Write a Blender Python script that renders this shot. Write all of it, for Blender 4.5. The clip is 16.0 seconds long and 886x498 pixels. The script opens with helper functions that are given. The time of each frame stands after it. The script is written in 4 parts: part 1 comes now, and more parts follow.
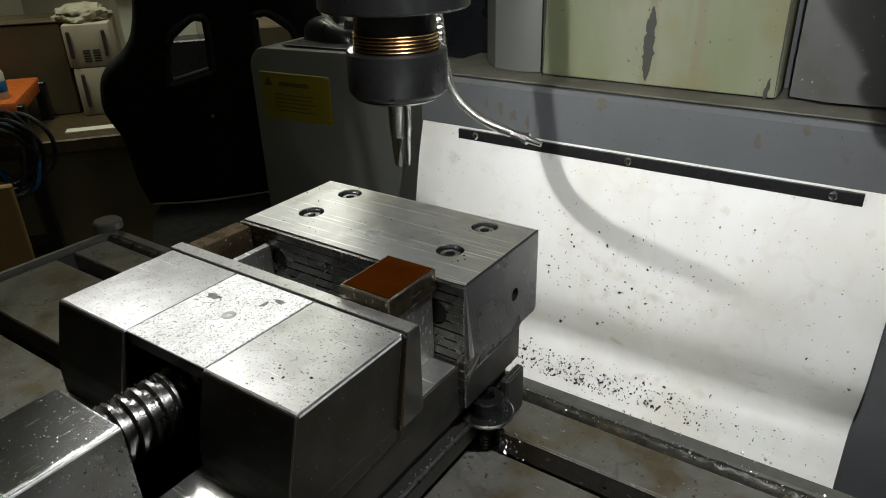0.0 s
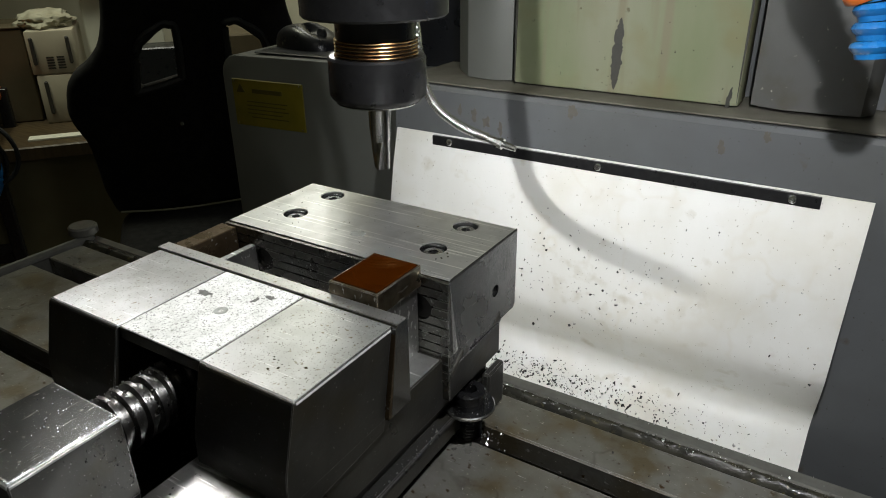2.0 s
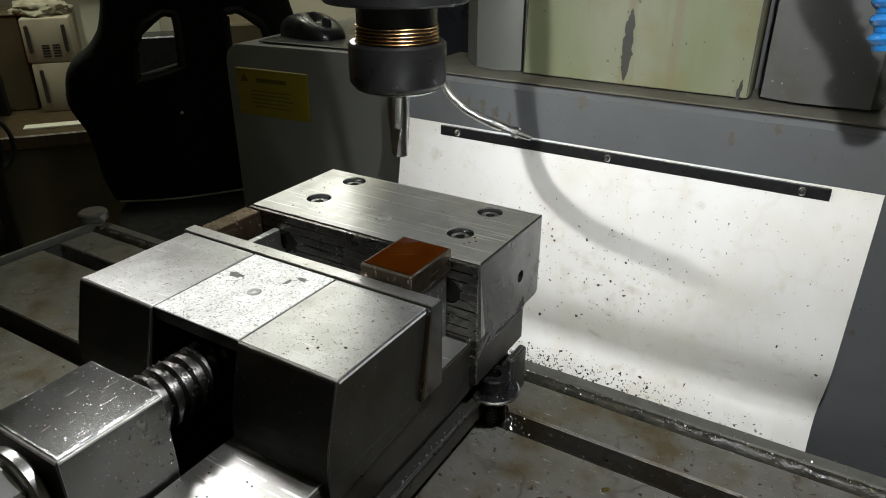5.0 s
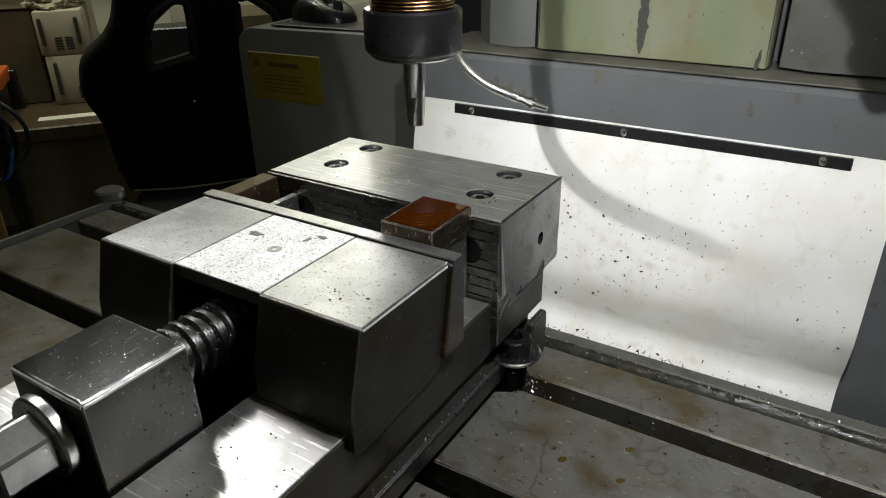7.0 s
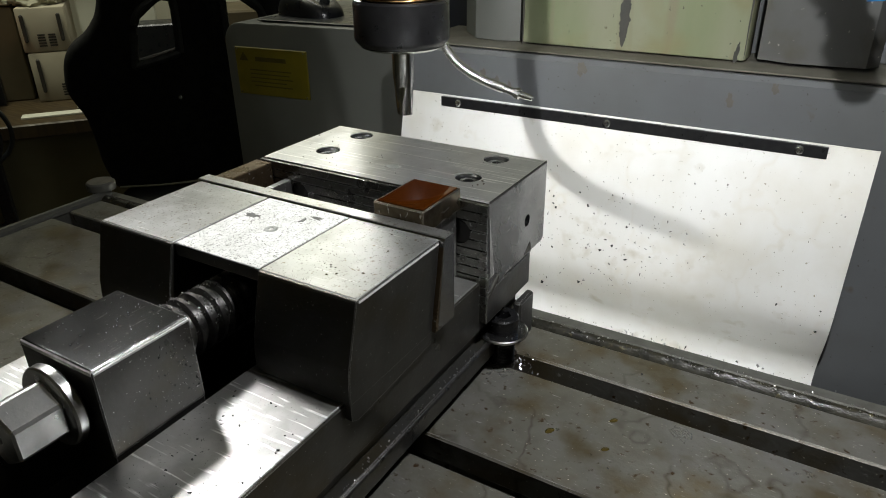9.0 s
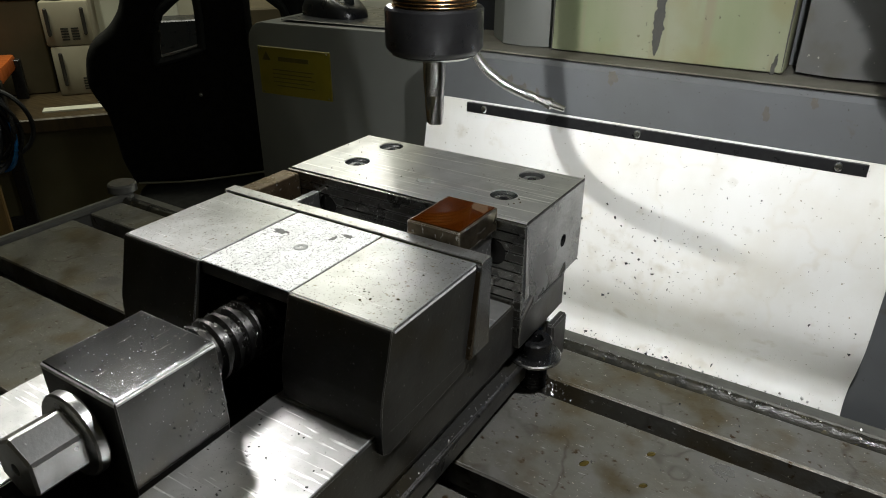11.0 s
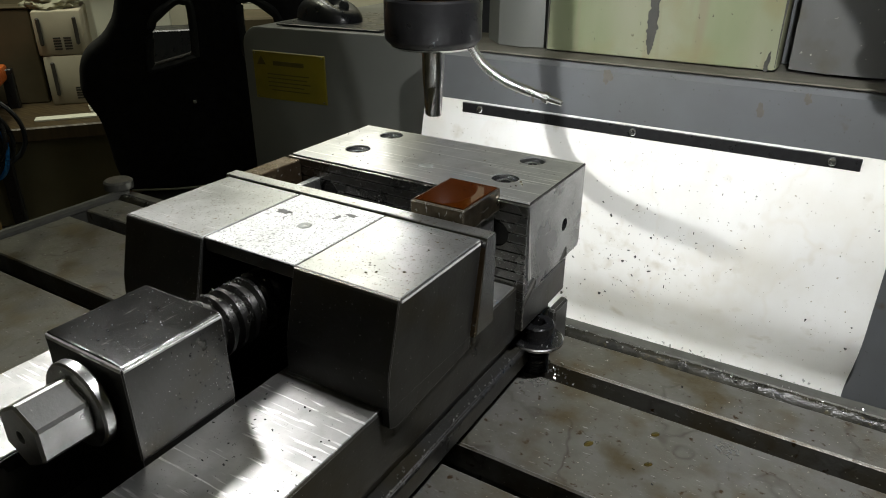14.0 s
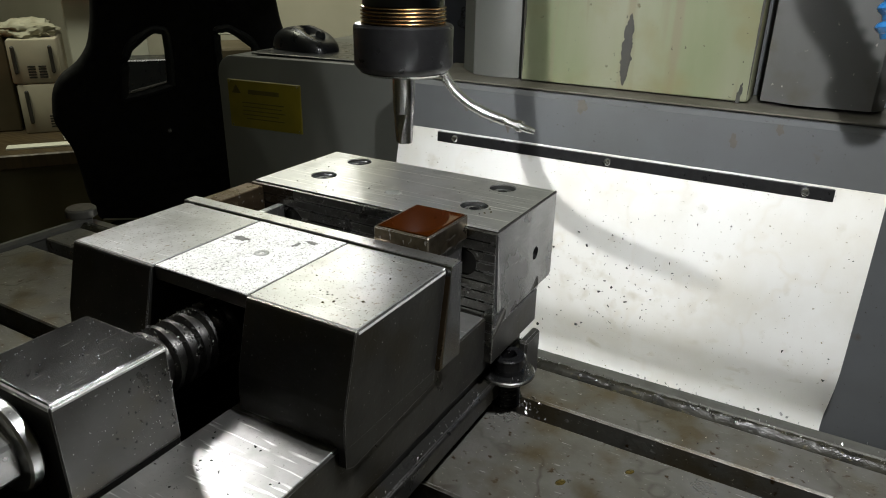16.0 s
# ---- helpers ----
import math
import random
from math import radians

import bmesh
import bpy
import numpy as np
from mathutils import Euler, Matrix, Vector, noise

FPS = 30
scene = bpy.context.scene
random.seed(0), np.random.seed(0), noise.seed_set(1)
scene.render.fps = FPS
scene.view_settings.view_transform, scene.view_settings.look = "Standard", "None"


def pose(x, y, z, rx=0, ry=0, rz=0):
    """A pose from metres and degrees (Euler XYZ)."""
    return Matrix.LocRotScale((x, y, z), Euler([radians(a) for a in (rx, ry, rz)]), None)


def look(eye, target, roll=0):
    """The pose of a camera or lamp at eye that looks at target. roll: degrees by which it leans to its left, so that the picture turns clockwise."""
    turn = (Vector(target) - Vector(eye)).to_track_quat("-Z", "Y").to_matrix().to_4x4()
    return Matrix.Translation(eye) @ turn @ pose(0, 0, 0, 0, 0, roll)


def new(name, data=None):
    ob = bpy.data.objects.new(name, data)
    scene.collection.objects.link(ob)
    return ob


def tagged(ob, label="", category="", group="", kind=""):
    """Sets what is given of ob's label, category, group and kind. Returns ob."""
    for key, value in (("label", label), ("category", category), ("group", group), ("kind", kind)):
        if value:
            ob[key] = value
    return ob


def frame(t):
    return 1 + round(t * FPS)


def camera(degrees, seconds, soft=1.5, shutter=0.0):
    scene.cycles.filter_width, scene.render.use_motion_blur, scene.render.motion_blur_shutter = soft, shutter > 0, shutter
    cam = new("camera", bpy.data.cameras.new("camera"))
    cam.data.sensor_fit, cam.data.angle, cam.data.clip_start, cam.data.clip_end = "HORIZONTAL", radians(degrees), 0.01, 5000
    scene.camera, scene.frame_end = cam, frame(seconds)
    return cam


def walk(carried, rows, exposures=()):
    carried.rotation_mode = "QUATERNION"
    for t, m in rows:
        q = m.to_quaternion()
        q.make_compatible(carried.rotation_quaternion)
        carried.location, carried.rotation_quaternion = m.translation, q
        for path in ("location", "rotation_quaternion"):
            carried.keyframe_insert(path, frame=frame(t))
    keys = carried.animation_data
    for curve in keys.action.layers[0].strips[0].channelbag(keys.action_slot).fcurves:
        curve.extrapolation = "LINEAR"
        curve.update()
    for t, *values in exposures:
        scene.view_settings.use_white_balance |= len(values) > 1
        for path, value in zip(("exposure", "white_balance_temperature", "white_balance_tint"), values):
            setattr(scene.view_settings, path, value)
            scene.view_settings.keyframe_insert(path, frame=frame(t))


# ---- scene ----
cam = camera(65.4, 16.0, soft=1.0)
PATH = [
    (0, (0.2240, -0.1236, 0.2550), (0.0182, 0.1717, 0.0805), -1.57),
    (0.5, (0.2244, -0.1248, 0.2542), (0.0201, 0.1706, 0.0782), -1.16),
    (1, (0.2249, -0.1280, 0.2538), (0.0228, 0.1690, 0.0779), -1.34),
    (1.5, (0.2260, -0.1355, 0.2556), (0.0308, 0.1678, 0.0825), -0.98),
    (2, (0.2248, -0.1395, 0.2551), (0.0335, 0.1680, 0.0854), -0.58),
    (2.5, (0.2212, -0.1440, 0.2554), (0.0373, 0.1686, 0.0868), 0.44),
    (3, (0.2175, -0.1445, 0.2540), (0.0332, 0.1670, 0.0835), 0.17),
    (3.5, (0.2146, -0.1472, 0.2524), (0.0301, 0.1632, 0.0804), 0.30),
    (4, (0.2135, -0.1493, 0.2518), (0.0289, 0.1608, 0.0792), 0.37),
    (6.5, (0.2069, -0.1556, 0.2422), (0.0160, 0.1502, 0.0688), -0.54),
    (7, (0.2092, -0.1580, 0.2346), (0.0181, 0.1461, 0.0586), -0.83),
    (7.5, (0.2119, -0.1613, 0.2347), (0.0217, 0.1435, 0.0589), -0.67),
    (8, (0.2117, -0.1611, 0.2349), (0.0221, 0.1444, 0.0596), -0.45),
    (8.5, (0.2120, -0.1652, 0.2331), (0.0244, 0.1406, 0.0562), -0.59),
    (9, (0.2151, -0.1719, 0.2321), (0.0311, 0.1361, 0.0551), -0.67),
    (11.5, (0.1955, -0.1615, 0.2356), (0.0039, 0.1414, 0.0580), 0.20),
    (12, (0.2021, -0.1705, 0.2281), (0.0117, 0.1324, 0.0492), -1.08),
    (12.5, (0.2015, -0.1839, 0.2193), (0.0118, 0.1251, 0.0502), -0.30),
    (13, (0.1999, -0.1808, 0.2205), (0.0082, 0.1278, 0.0532), 0.30),
    (13.5, (0.1977, -0.1720, 0.2200), (0.0082, 0.1355, 0.0479), 0.30),
    (14, (0.1967, -0.1712, 0.2215), (0.0087, 0.1379, 0.0510), 0.28),
    (14.5, (0.1975, -0.1678, 0.2179), (0.0111, 0.1476, 0.0574), 0.49),
    (15, (0.1998, -0.1659, 0.2182), (0.0176, 0.1577, 0.0697), 1.17),
    (15.5, (0.1985, -0.1627, 0.2168), (0.0165, 0.1606, 0.0674), 1.27),
    (16, (0.1972, -0.1586, 0.2155), (0.0149, 0.1625, 0.0616), 1.06),
]
walk(cam, [(t, look(eye, target, roll)) for t, eye, target, roll in PATH], exposures=[(0.0, -0.04), (4.0, 0.0), (9.0, 0.11), (11.5, 0.17), (14.0, 0.27), (16.0, 0.18)])

# ---- light ----
world = bpy.data.worlds.new("workshop_air")
scene.world = world
world.use_nodes = True
world.node_tree.nodes["Background"].inputs[0].default_value = (0.9, 0.95, 0.8, 1)
world.node_tree.nodes["Background"].inputs[1].default_value = 0.0


def area_lamp(name, eye, target, size, watts, colour, spread=180):
    data = bpy.data.lights.new(name, "AREA")
    data.shape, data.size, data.energy, data.color, data.spread = "DISK", size, watts, colour, radians(spread)
    ob = new(name, data)
    ob.matrix_world = look(eye, target)
    return ob


area_lamp("work_lamp_left", (-0.445, 0.188, 0.60), (0.08, 0.02, 0.05), 0.075, 0.275, (0.98, 0.98, 0.97), 60)
area_lamp("spindle_lamp", (-0.0972, 0.2500, 0.1965), (-0.02, 0.55, -0.05), 0.004, 0.46, (0.975, 0.985, 0.985), 140)
area_lamp("spindle_lamp_front", (-0.127, 0.276, 0.212), (0.05, 0.05, 0.09), 0.012, 0.028, (0.98, 0.98, 0.95), 150)
area_lamp("work_lamp_right", (0.2225, 0.072, 0.408), (0.20, 0.34, 0.0), 0.016, 2.05, (0.97, 0.985, 0.995), 145)
# added fill to brighten the bench and cases, no known fitting
area_lamp("bench_fill", (-1.75, 0.55, 1.95), (-1.75, 1.3, 0.0), 0.5, 11.0, (0.98, 1.0, 0.78), 120)
# added fill that washes the back wall, which the steel tops mirror
area_lamp("wall_fill", (-1.3, 1.35, 1.75), (-1.5, 2.0, 0.7), 0.9, 11.0, (1.0, 0.99, 0.88), 140)
# added unseen disk for highlights on the jaw tops and general fill
area_lamp("sheen_fill", (-0.83, 1.0, 0.82), (0.03, 0.1, 0.1), 0.32, 0.9, (0.97, 1.0, 0.90))
# added weak fill from behind the camera for the vise's front faces
area_lamp("front_fill", (0.5, -1.3, 1.95), (0.3, -1.0, 0.0), 0.6, 1.5, (1.0, 0.98, 0.86))

# ---- materials ----


def layer(nt, co, under, colour, scale, cut, soft, detail):
    """One more layer of noise-shaped marks over a colour."""
    n = nt.nodes.new("ShaderNodeTexNoise")
    n.inputs["Scale"].default_value, n.inputs["Detail"].default_value = scale, detail
    nt.links.new(co.outputs["Object"], n.inputs["Vector"])
    r = nt.nodes.new("ShaderNodeMapRange")
    r.inputs["From Min"].default_value, r.inputs["From Max"].default_value = cut, cut + soft
    nt.links.new(n.outputs["Fac"], r.inputs["Value"])
    mx = nt.nodes.new("ShaderNodeMixRGB")
    mx.inputs[2].default_value = (*colour, 1)
    nt.links.new(r.outputs[0], mx.inputs[0])
    nt.links.new(under, mx.inputs[1])
    return mx.outputs[0]


def mat(name, base, rough=0.5, metal=0.0, dark=None, scale=60.0, amount=0.5, fine=900.0, bump=0.15, stretch=(1, 1, 1), rough_var=0.12,
        spot=None, spot_scale=40.0, spot_cut=0.68, spot_soft=0.06, coat=0.0, detail=5.0, scratch=None, scratch_scale=(30, 1600, 300), scratch_cut=0.66, grit=None, grit_scale=1500.0, grit_cut=0.70, film=None, film_scale=20.0, film_cut=0.5, film_soft=0.2, wear=None, wear_size=0.0006, vein=None, vein_scale=12.0, vein_width=0.02):
    """Procedural surface: two scales of mottling, roughness variation, fine bump and optional stains."""
    m = bpy.data.materials.new(name)
    m.use_nodes = True
    nt = m.node_tree
    b = nt.nodes["Principled BSDF"]
    link, node = nt.links.new, nt.nodes.new
    co = node("ShaderNodeTexCoord")
    mp = node("ShaderNodeMapping")
    mp.inputs["Scale"].default_value = stretch
    link(co.outputs["Object"], mp.inputs["Vector"])
    big = node("ShaderNodeTexNoise")
    big.inputs["Scale"].default_value, big.inputs["Detail"].default_value = scale, detail
    link(mp.outputs[0], big.inputs["Vector"])
    small = node("ShaderNodeTexNoise")
    small.inputs["Scale"].default_value, small.inputs["Detail"].default_value = fine, 3.0
    link(mp.outputs[0], small.inputs["Vector"])
    ramp = node("ShaderNodeMapRange")
    ramp.inputs["From Min"].default_value, ramp.inputs["From Max"].default_value = 0.35, 0.68
    link(big.outputs["Fac"], ramp.inputs["Value"])
    fac = node("ShaderNodeMath")
    fac.operation = "MULTIPLY"
    fac.inputs[1].default_value = amount
    link(ramp.outputs[0], fac.inputs[0])
    mix = node("ShaderNodeMixRGB")
    d = dark or tuple(c * 0.6 for c in base)
    mix.inputs[1].default_value, mix.inputs[2].default_value = (*base, 1), (*d, 1)
    link(fac.outputs[0], mix.inputs[0])
    out = mix.outputs[0]
    if spot:
        sp = node("ShaderNodeTexNoise")
        sp.inputs["Scale"].default_value, sp.inputs["Detail"].default_value = spot_scale, 6.0
        link(co.outputs["Object"], sp.inputs["Vector"])
        sr = node("ShaderNodeMapRange")
        sr.inputs["From Min"].default_value, sr.inputs["From Max"].default_value = spot_cut, spot_cut + spot_soft
        link(sp.outputs["Fac"], sr.inputs["Value"])
        mix2 = node("ShaderNodeMixRGB")
        mix2.inputs[2].default_value = (*spot, 1)
        link(sr.outputs[0], mix2.inputs[0])
        link(out, mix2.inputs[1])
        out = mix2.outputs[0]
    if scratch:
        sm = node("ShaderNodeMapping")
        sm.inputs["Scale"].default_value = scratch_scale
        sm.inputs["Rotation"].default_value = (0, 0, 0.12)
        link(co.outputs["Object"], sm.inputs["Vector"])
        sn = node("ShaderNodeTexNoise")
        sn.inputs["Scale"].default_value, sn.inputs["Detail"].default_value = 1.0, 2.0
        link(sm.outputs[0], sn.inputs["Vector"])
        sc = node("ShaderNodeMapRange")
        sc.inputs["From Min"].default_value, sc.inputs["From Max"].default_value = scratch_cut, scratch_cut + 0.08
        link(sn.outputs["Fac"], sc.inputs["Value"])
        mix3 = node("ShaderNodeMixRGB")
        mix3.inputs[2].default_value = (*scratch, 1)
        link(sc.outputs[0], mix3.inputs[0])
        link(out, mix3.inputs[1])
        out = mix3.outputs[0]
    if film:
        out = layer(nt, co, out, film, film_scale, film_cut, film_soft, 8.0)
    if vein:
        vn = node("ShaderNodeTexNoise")
        vn.inputs["Scale"].default_value, vn.inputs["Detail"].default_value = vein_scale, 4.0
        link(co.outputs["Object"], vn.inputs["Vector"])
        va = node("ShaderNodeMath")
        va.operation = "SUBTRACT"
        va.inputs[1].default_value = 0.5
        link(vn.outputs["Fac"], va.inputs[0])
        vb = node("ShaderNodeMath")
        vb.operation = "ABSOLUTE"
        link(va.outputs[0], vb.inputs[0])
        vr = node("ShaderNodeMapRange")
        vr.inputs["From Min"].default_value, vr.inputs["From Max"].default_value = 0.0, vein_width
        vr.inputs["To Min"].default_value, vr.inputs["To Max"].default_value = 0.75, 0.0
        link(vb.outputs[0], vr.inputs["Value"])
        vf = node("ShaderNodeMath")
        vf.operation = "MULTIPLY"
        link(vr.outputs[0], vf.inputs[0])
        link(ramp.outputs[0], vf.inputs[1])
        mix4 = node("ShaderNodeMixRGB")
        mix4.inputs[2].default_value = (*vein, 1)
        link(vf.outputs[0], mix4.inputs[0])
        link(out, mix4.inputs[1])
        out = mix4.outputs[0]
    if grit:
        out = layer(nt, co, out, grit, grit_scale, grit_cut, 0.05, 2.0)
    if wear:
        bev = node("ShaderNodeBevel")
        bev.samples = 4
        bev.inputs["Radius"].default_value = wear_size
        geo = node("ShaderNodeNewGeometry")
        dot = node("ShaderNodeVectorMath")
        dot.operation = "DOT_PRODUCT"
        link(bev.outputs[0], dot.inputs[0])
        link(geo.outputs["True Normal"], dot.inputs[1])
        er = node("ShaderNodeMapRange")
        er.inputs["From Min"].default_value, er.inputs["From Max"].default_value = 0.985, 0.90
        link(dot.outputs["Value"], er.inputs["Value"])
        ef = node("ShaderNodeMath")
        ef.operation = "MULTIPLY"
        link(er.outputs[0], ef.inputs[0])
        link(ramp.outputs[0], ef.inputs[1])
        mix5 = node("ShaderNodeMixRGB")
        mix5.inputs[2].default_value = (*wear, 1)
        link(ef.outputs[0], mix5.inputs[0])
        link(out, mix5.inputs[1])
        out = mix5.outputs[0]
    link(out, b.inputs["Base Color"])
    rr = node("ShaderNodeMapRange")
    rr.inputs["To Min"].default_value, rr.inputs["To Max"].default_value = max(0.02, rough - rough_var), min(1, rough + rough_var)
    rr.inputs["From Min"].default_value, rr.inputs["From Max"].default_value = 0.3, 0.7
    link(big.outputs["Fac"], rr.inputs["Value"])
    link(rr.outputs[0], b.inputs["Roughness"])
    b.inputs["Metallic"].default_value = metal
    b.inputs["Coat Weight"].default_value = coat
    b.inputs["Coat Roughness"].default_value = 0.08
    bp = node("ShaderNodeBump")
    bp.inputs["Strength"].default_value, bp.inputs["Distance"].default_value = bump, 0.0006
    link(small.outputs["Fac"], bp.inputs["Height"])
    link(bp.outputs[0], b.inputs["Normal"])
    return m


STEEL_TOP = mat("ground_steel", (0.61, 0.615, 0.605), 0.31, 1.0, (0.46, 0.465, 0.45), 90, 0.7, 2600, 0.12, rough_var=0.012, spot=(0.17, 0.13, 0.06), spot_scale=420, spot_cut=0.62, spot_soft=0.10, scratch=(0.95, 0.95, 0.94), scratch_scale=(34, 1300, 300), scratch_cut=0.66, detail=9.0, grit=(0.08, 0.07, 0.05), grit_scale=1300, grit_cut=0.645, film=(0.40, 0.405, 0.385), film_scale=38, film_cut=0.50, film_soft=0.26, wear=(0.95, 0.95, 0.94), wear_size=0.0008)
STEEL_FIX = mat("scraped_steel", (0.67, 0.675, 0.67), 0.38, 1.0, (0.52, 0.525, 0.515), 70, 0.7, 1800, 0.15, rough_var=0.03, spot=(0.30, 0.28, 0.22), spot_scale=300, spot_cut=0.69, spot_soft=0.06, scratch=(1.0, 1.0, 0.98), scratch_scale=(14, 620, 300), scratch_cut=0.60, grit=(0.10, 0.09, 0.07), grit_scale=1300, grit_cut=0.70, film=(0.46, 0.465, 0.45), film_scale=36, film_cut=0.54, film_soft=0.16, wear=(0.95, 0.95, 0.94), wear_size=0.0007)
STEEL_MID = mat("etched_steel", (0.78, 0.78, 0.765), 0.6, 0.45, (0.60, 0.61, 0.58), 110, 0.8, 1500, 0.35, rough_var=0.05, spot=(0.05, 0.055, 0.045), spot_scale=1600, spot_cut=0.565, spot_soft=0.10, detail=9.0, film=(0.24, 0.245, 0.22), film_scale=520, film_cut=0.60, film_soft=0.10)
# oiled steel whose base colour also holds the darkness of the vise's unlit faces
STEEL_SIDE = mat("shaded_oiled_steel", (0.088, 0.087, 0.082), 0.34, 0.85, (0.052, 0.050, 0.046), 40, 0.8, 500, 0.14, rough_var=0.08, spot=(0.35, 0.35, 0.34), spot_scale=560, spot_cut=0.70, film=(0.066, 0.058, 0.040), film_scale=26, film_cut=0.50, film_soft=0.2, grit=(0.55, 0.55, 0.53), grit_scale=1100, grit_cut=0.725, wear=(0.75, 0.75, 0.74), wear_size=0.0005)
STEEL_RAIL = mat("bright_rail_steel", (0.54, 0.54, 0.53), 0.38, 1.0, (0.36, 0.36, 0.35), 80, 0.8, 2400, 0.12, rough_var=0.05, spot=(0.09, 0.09, 0.085), spot_scale=330, spot_cut=0.68, scratch=(0.99, 0.99, 0.98), scratch_scale=(40, 520, 300), scratch_cut=0.59, grit=(0.08, 0.08, 0.075), grit_scale=1300, grit_cut=0.69, film=(0.40, 0.40, 0.38), film_scale=60, film_cut=0.56, film_soft=0.14, wear=(0.95, 0.95, 0.94))
STEEL_BLOCK = mat("worn_block_steel", (0.030, 0.030, 0.029), 0.21, 1.0, (0.017, 0.017, 0.016), 75, 0.8, 2400, 0.08, rough_var=0.04, spot=(0.16, 0.16, 0.155), spot_scale=420, spot_cut=0.66, spot_soft=0.1, scratch=(0.20, 0.20, 0.195), scratch_scale=(400, 90, 300), scratch_cut=0.67, grit=(0.6, 0.6, 0.58), grit_scale=1300, grit_cut=0.715, wear=(0.9, 0.9, 0.89), wear_size=0.0012)
CHROME = mat("polished_steel", (0.72, 0.72, 0.70), 0.22, 1.0, (0.50, 0.50, 0.48), 80, 0.5, 900, 0.06, rough_var=0.05)
BLACK_OXIDE = mat("black_oxide_steel", (0.045, 0.045, 0.047), 0.36, 0.7, (0.025, 0.025, 0.026), 120, 0.6, 900, 0.08)
WET_BLACK = mat("oil_wet_black_steel", (0.016, 0.016, 0.017), 0.17, 0.6, (0.010, 0.010, 0.010), 120, 0.6, 700, 0.3, grit=(0.4, 0.4, 0.38), grit_scale=900, grit_cut=0.71)
COPPER = mat("oily_bronze_thread", (0.66, 0.45, 0.22), 0.24, 1.0, (0.46, 0.30, 0.13), 60, 0.4, 300, 0.01, rough_var=0.03)
TABLE_IRON = mat("oily_cast_iron", (0.200, 0.195, 0.176), 0.38, 0.7, (0.105, 0.099, 0.076), 30, 0.9, 420, 0.40, rough_var=0.13, spot=(0.045, 0.024, 0.005), spot_scale=210, spot_cut=0.625, spot_soft=0.08, scratch=(0.40, 0.39, 0.37), scratch_scale=(160, 900, 300), scratch_cut=0.67, detail=9.0, film=(0.115, 0.095, 0.058), film_scale=34, film_cut=0.49, film_soft=0.16, vein=(0.030, 0.022, 0.010), vein_scale=11, vein_width=0.012, grit=(0.60, 0.56, 0.44), grit_scale=620, grit_cut=0.71, wear=(0.50, 0.49, 0.47), wear_size=0.0008)
SLOT_DARK = mat("dark_slot_iron", (0.035, 0.034, 0.032), 0.35, 0.6, (0.02, 0.02, 0.02), 40, 0.6, 300, 0.2, grit=(0.22, 0.21, 0.19), grit_scale=600, grit_cut=0.71)
RIM_OIL = mat("wet_dark_rim", (0.012, 0.012, 0.010), 0.30, 0.0, (0.022, 0.020, 0.012), 70, 0.8, 900, 0.40, spot=(0.055, 0.048, 0.022), spot_scale=200, spot_cut=0.63)
RIM_OIL.node_tree.nodes["Principled BSDF"].inputs["IOR"].default_value = 1.25
SHEET_W = mat("white_plastic_sheet", (0.80, 0.80, 0.775), 0.5, 0.0, (0.68, 0.67, 0.62), 14, 0.6, 200, 0.05, (1, 1, 0.35), spot=(0.50, 0.46, 0.36), spot_scale=34, spot_cut=0.63, spot_soft=0.20, grit=(0.30, 0.27, 0.20), grit_scale=360, grit_cut=0.705, film=(0.64, 0.61, 0.52), film_scale=9, film_cut=0.48, film_soft=0.26, vein=(0.68, 0.65, 0.57), vein_scale=7, vein_width=0.015)
CHIP = mat("dark_metal_chip", (0.05, 0.05, 0.05), 0.4, 0.7)
GREY_PAINT = mat("grey_machine_paint", (0.122, 0.128, 0.133), 0.42, 0.0, (0.088, 0.091, 0.091), 9, 0.8, 220, 0.12, spot=(0.085, 0.070, 0.046), spot_scale=23, spot_cut=0.645, spot_soft=0.07, grit=(0.05, 0.047, 0.04), grit_scale=260, grit_cut=0.70)
CAB_PAINT = mat("dark_grey_cabinet_paint", (0.128, 0.132, 0.118), 0.45, 0.0, (0.088, 0.092, 0.080), 6, 0.7, 220, 0.1)
LEDGE_PAINT = mat("dusty_ledge_paint", (0.145, 0.138, 0.112), 0.6, 0.0, (0.085, 0.078, 0.058), 16, 0.9, 200, 0.3)
GREEN_PAINT = mat("pale_green_enamel", (0.275, 0.280, 0.195), 0.45, 0.0, (0.190, 0.225, 0.115), 13, 0.95, 200, 0.1, (1, 1, 0.3), spot=(0.12, 0.11, 0.06), spot_scale=75, spot_cut=0.70, spot_soft=0.04, scratch=(0.23, 0.215, 0.14), scratch_scale=(60, 30, 3), scratch_cut=0.55, film=(0.22, 0.20, 0.10), film_scale=16, film_cut=0.55, film_soft=0.25, grit=(0.08, 0.075, 0.05), grit_scale=230, grit_cut=0.72)
STAIN = mat("bare_primer_scar", (0.030, 0.030, 0.024), 0.6, 0.0, (0.052, 0.050, 0.040), 120, 0.9, 600, 0.3)
PLATE_Y = mat("yellow_warning_plate", (0.24, 0.195, 0.015), 0.42, 0.0, (0.14, 0.115, 0.010), 18, 0.7, 300, 0.05)
INK = mat("faded_black_ink", (0.09, 0.074, 0.010), 0.6)
FABRIC = mat("black_seat_fabric", (0.0022, 0.0022, 0.0024), 0.95, 0.0, (0.0015, 0.0015, 0.0015), 60, 0.5, 1500, 0.3)
SEAT_TRIM = mat("grey_rubber_trim", (0.014, 0.017, 0.019), 0.5)
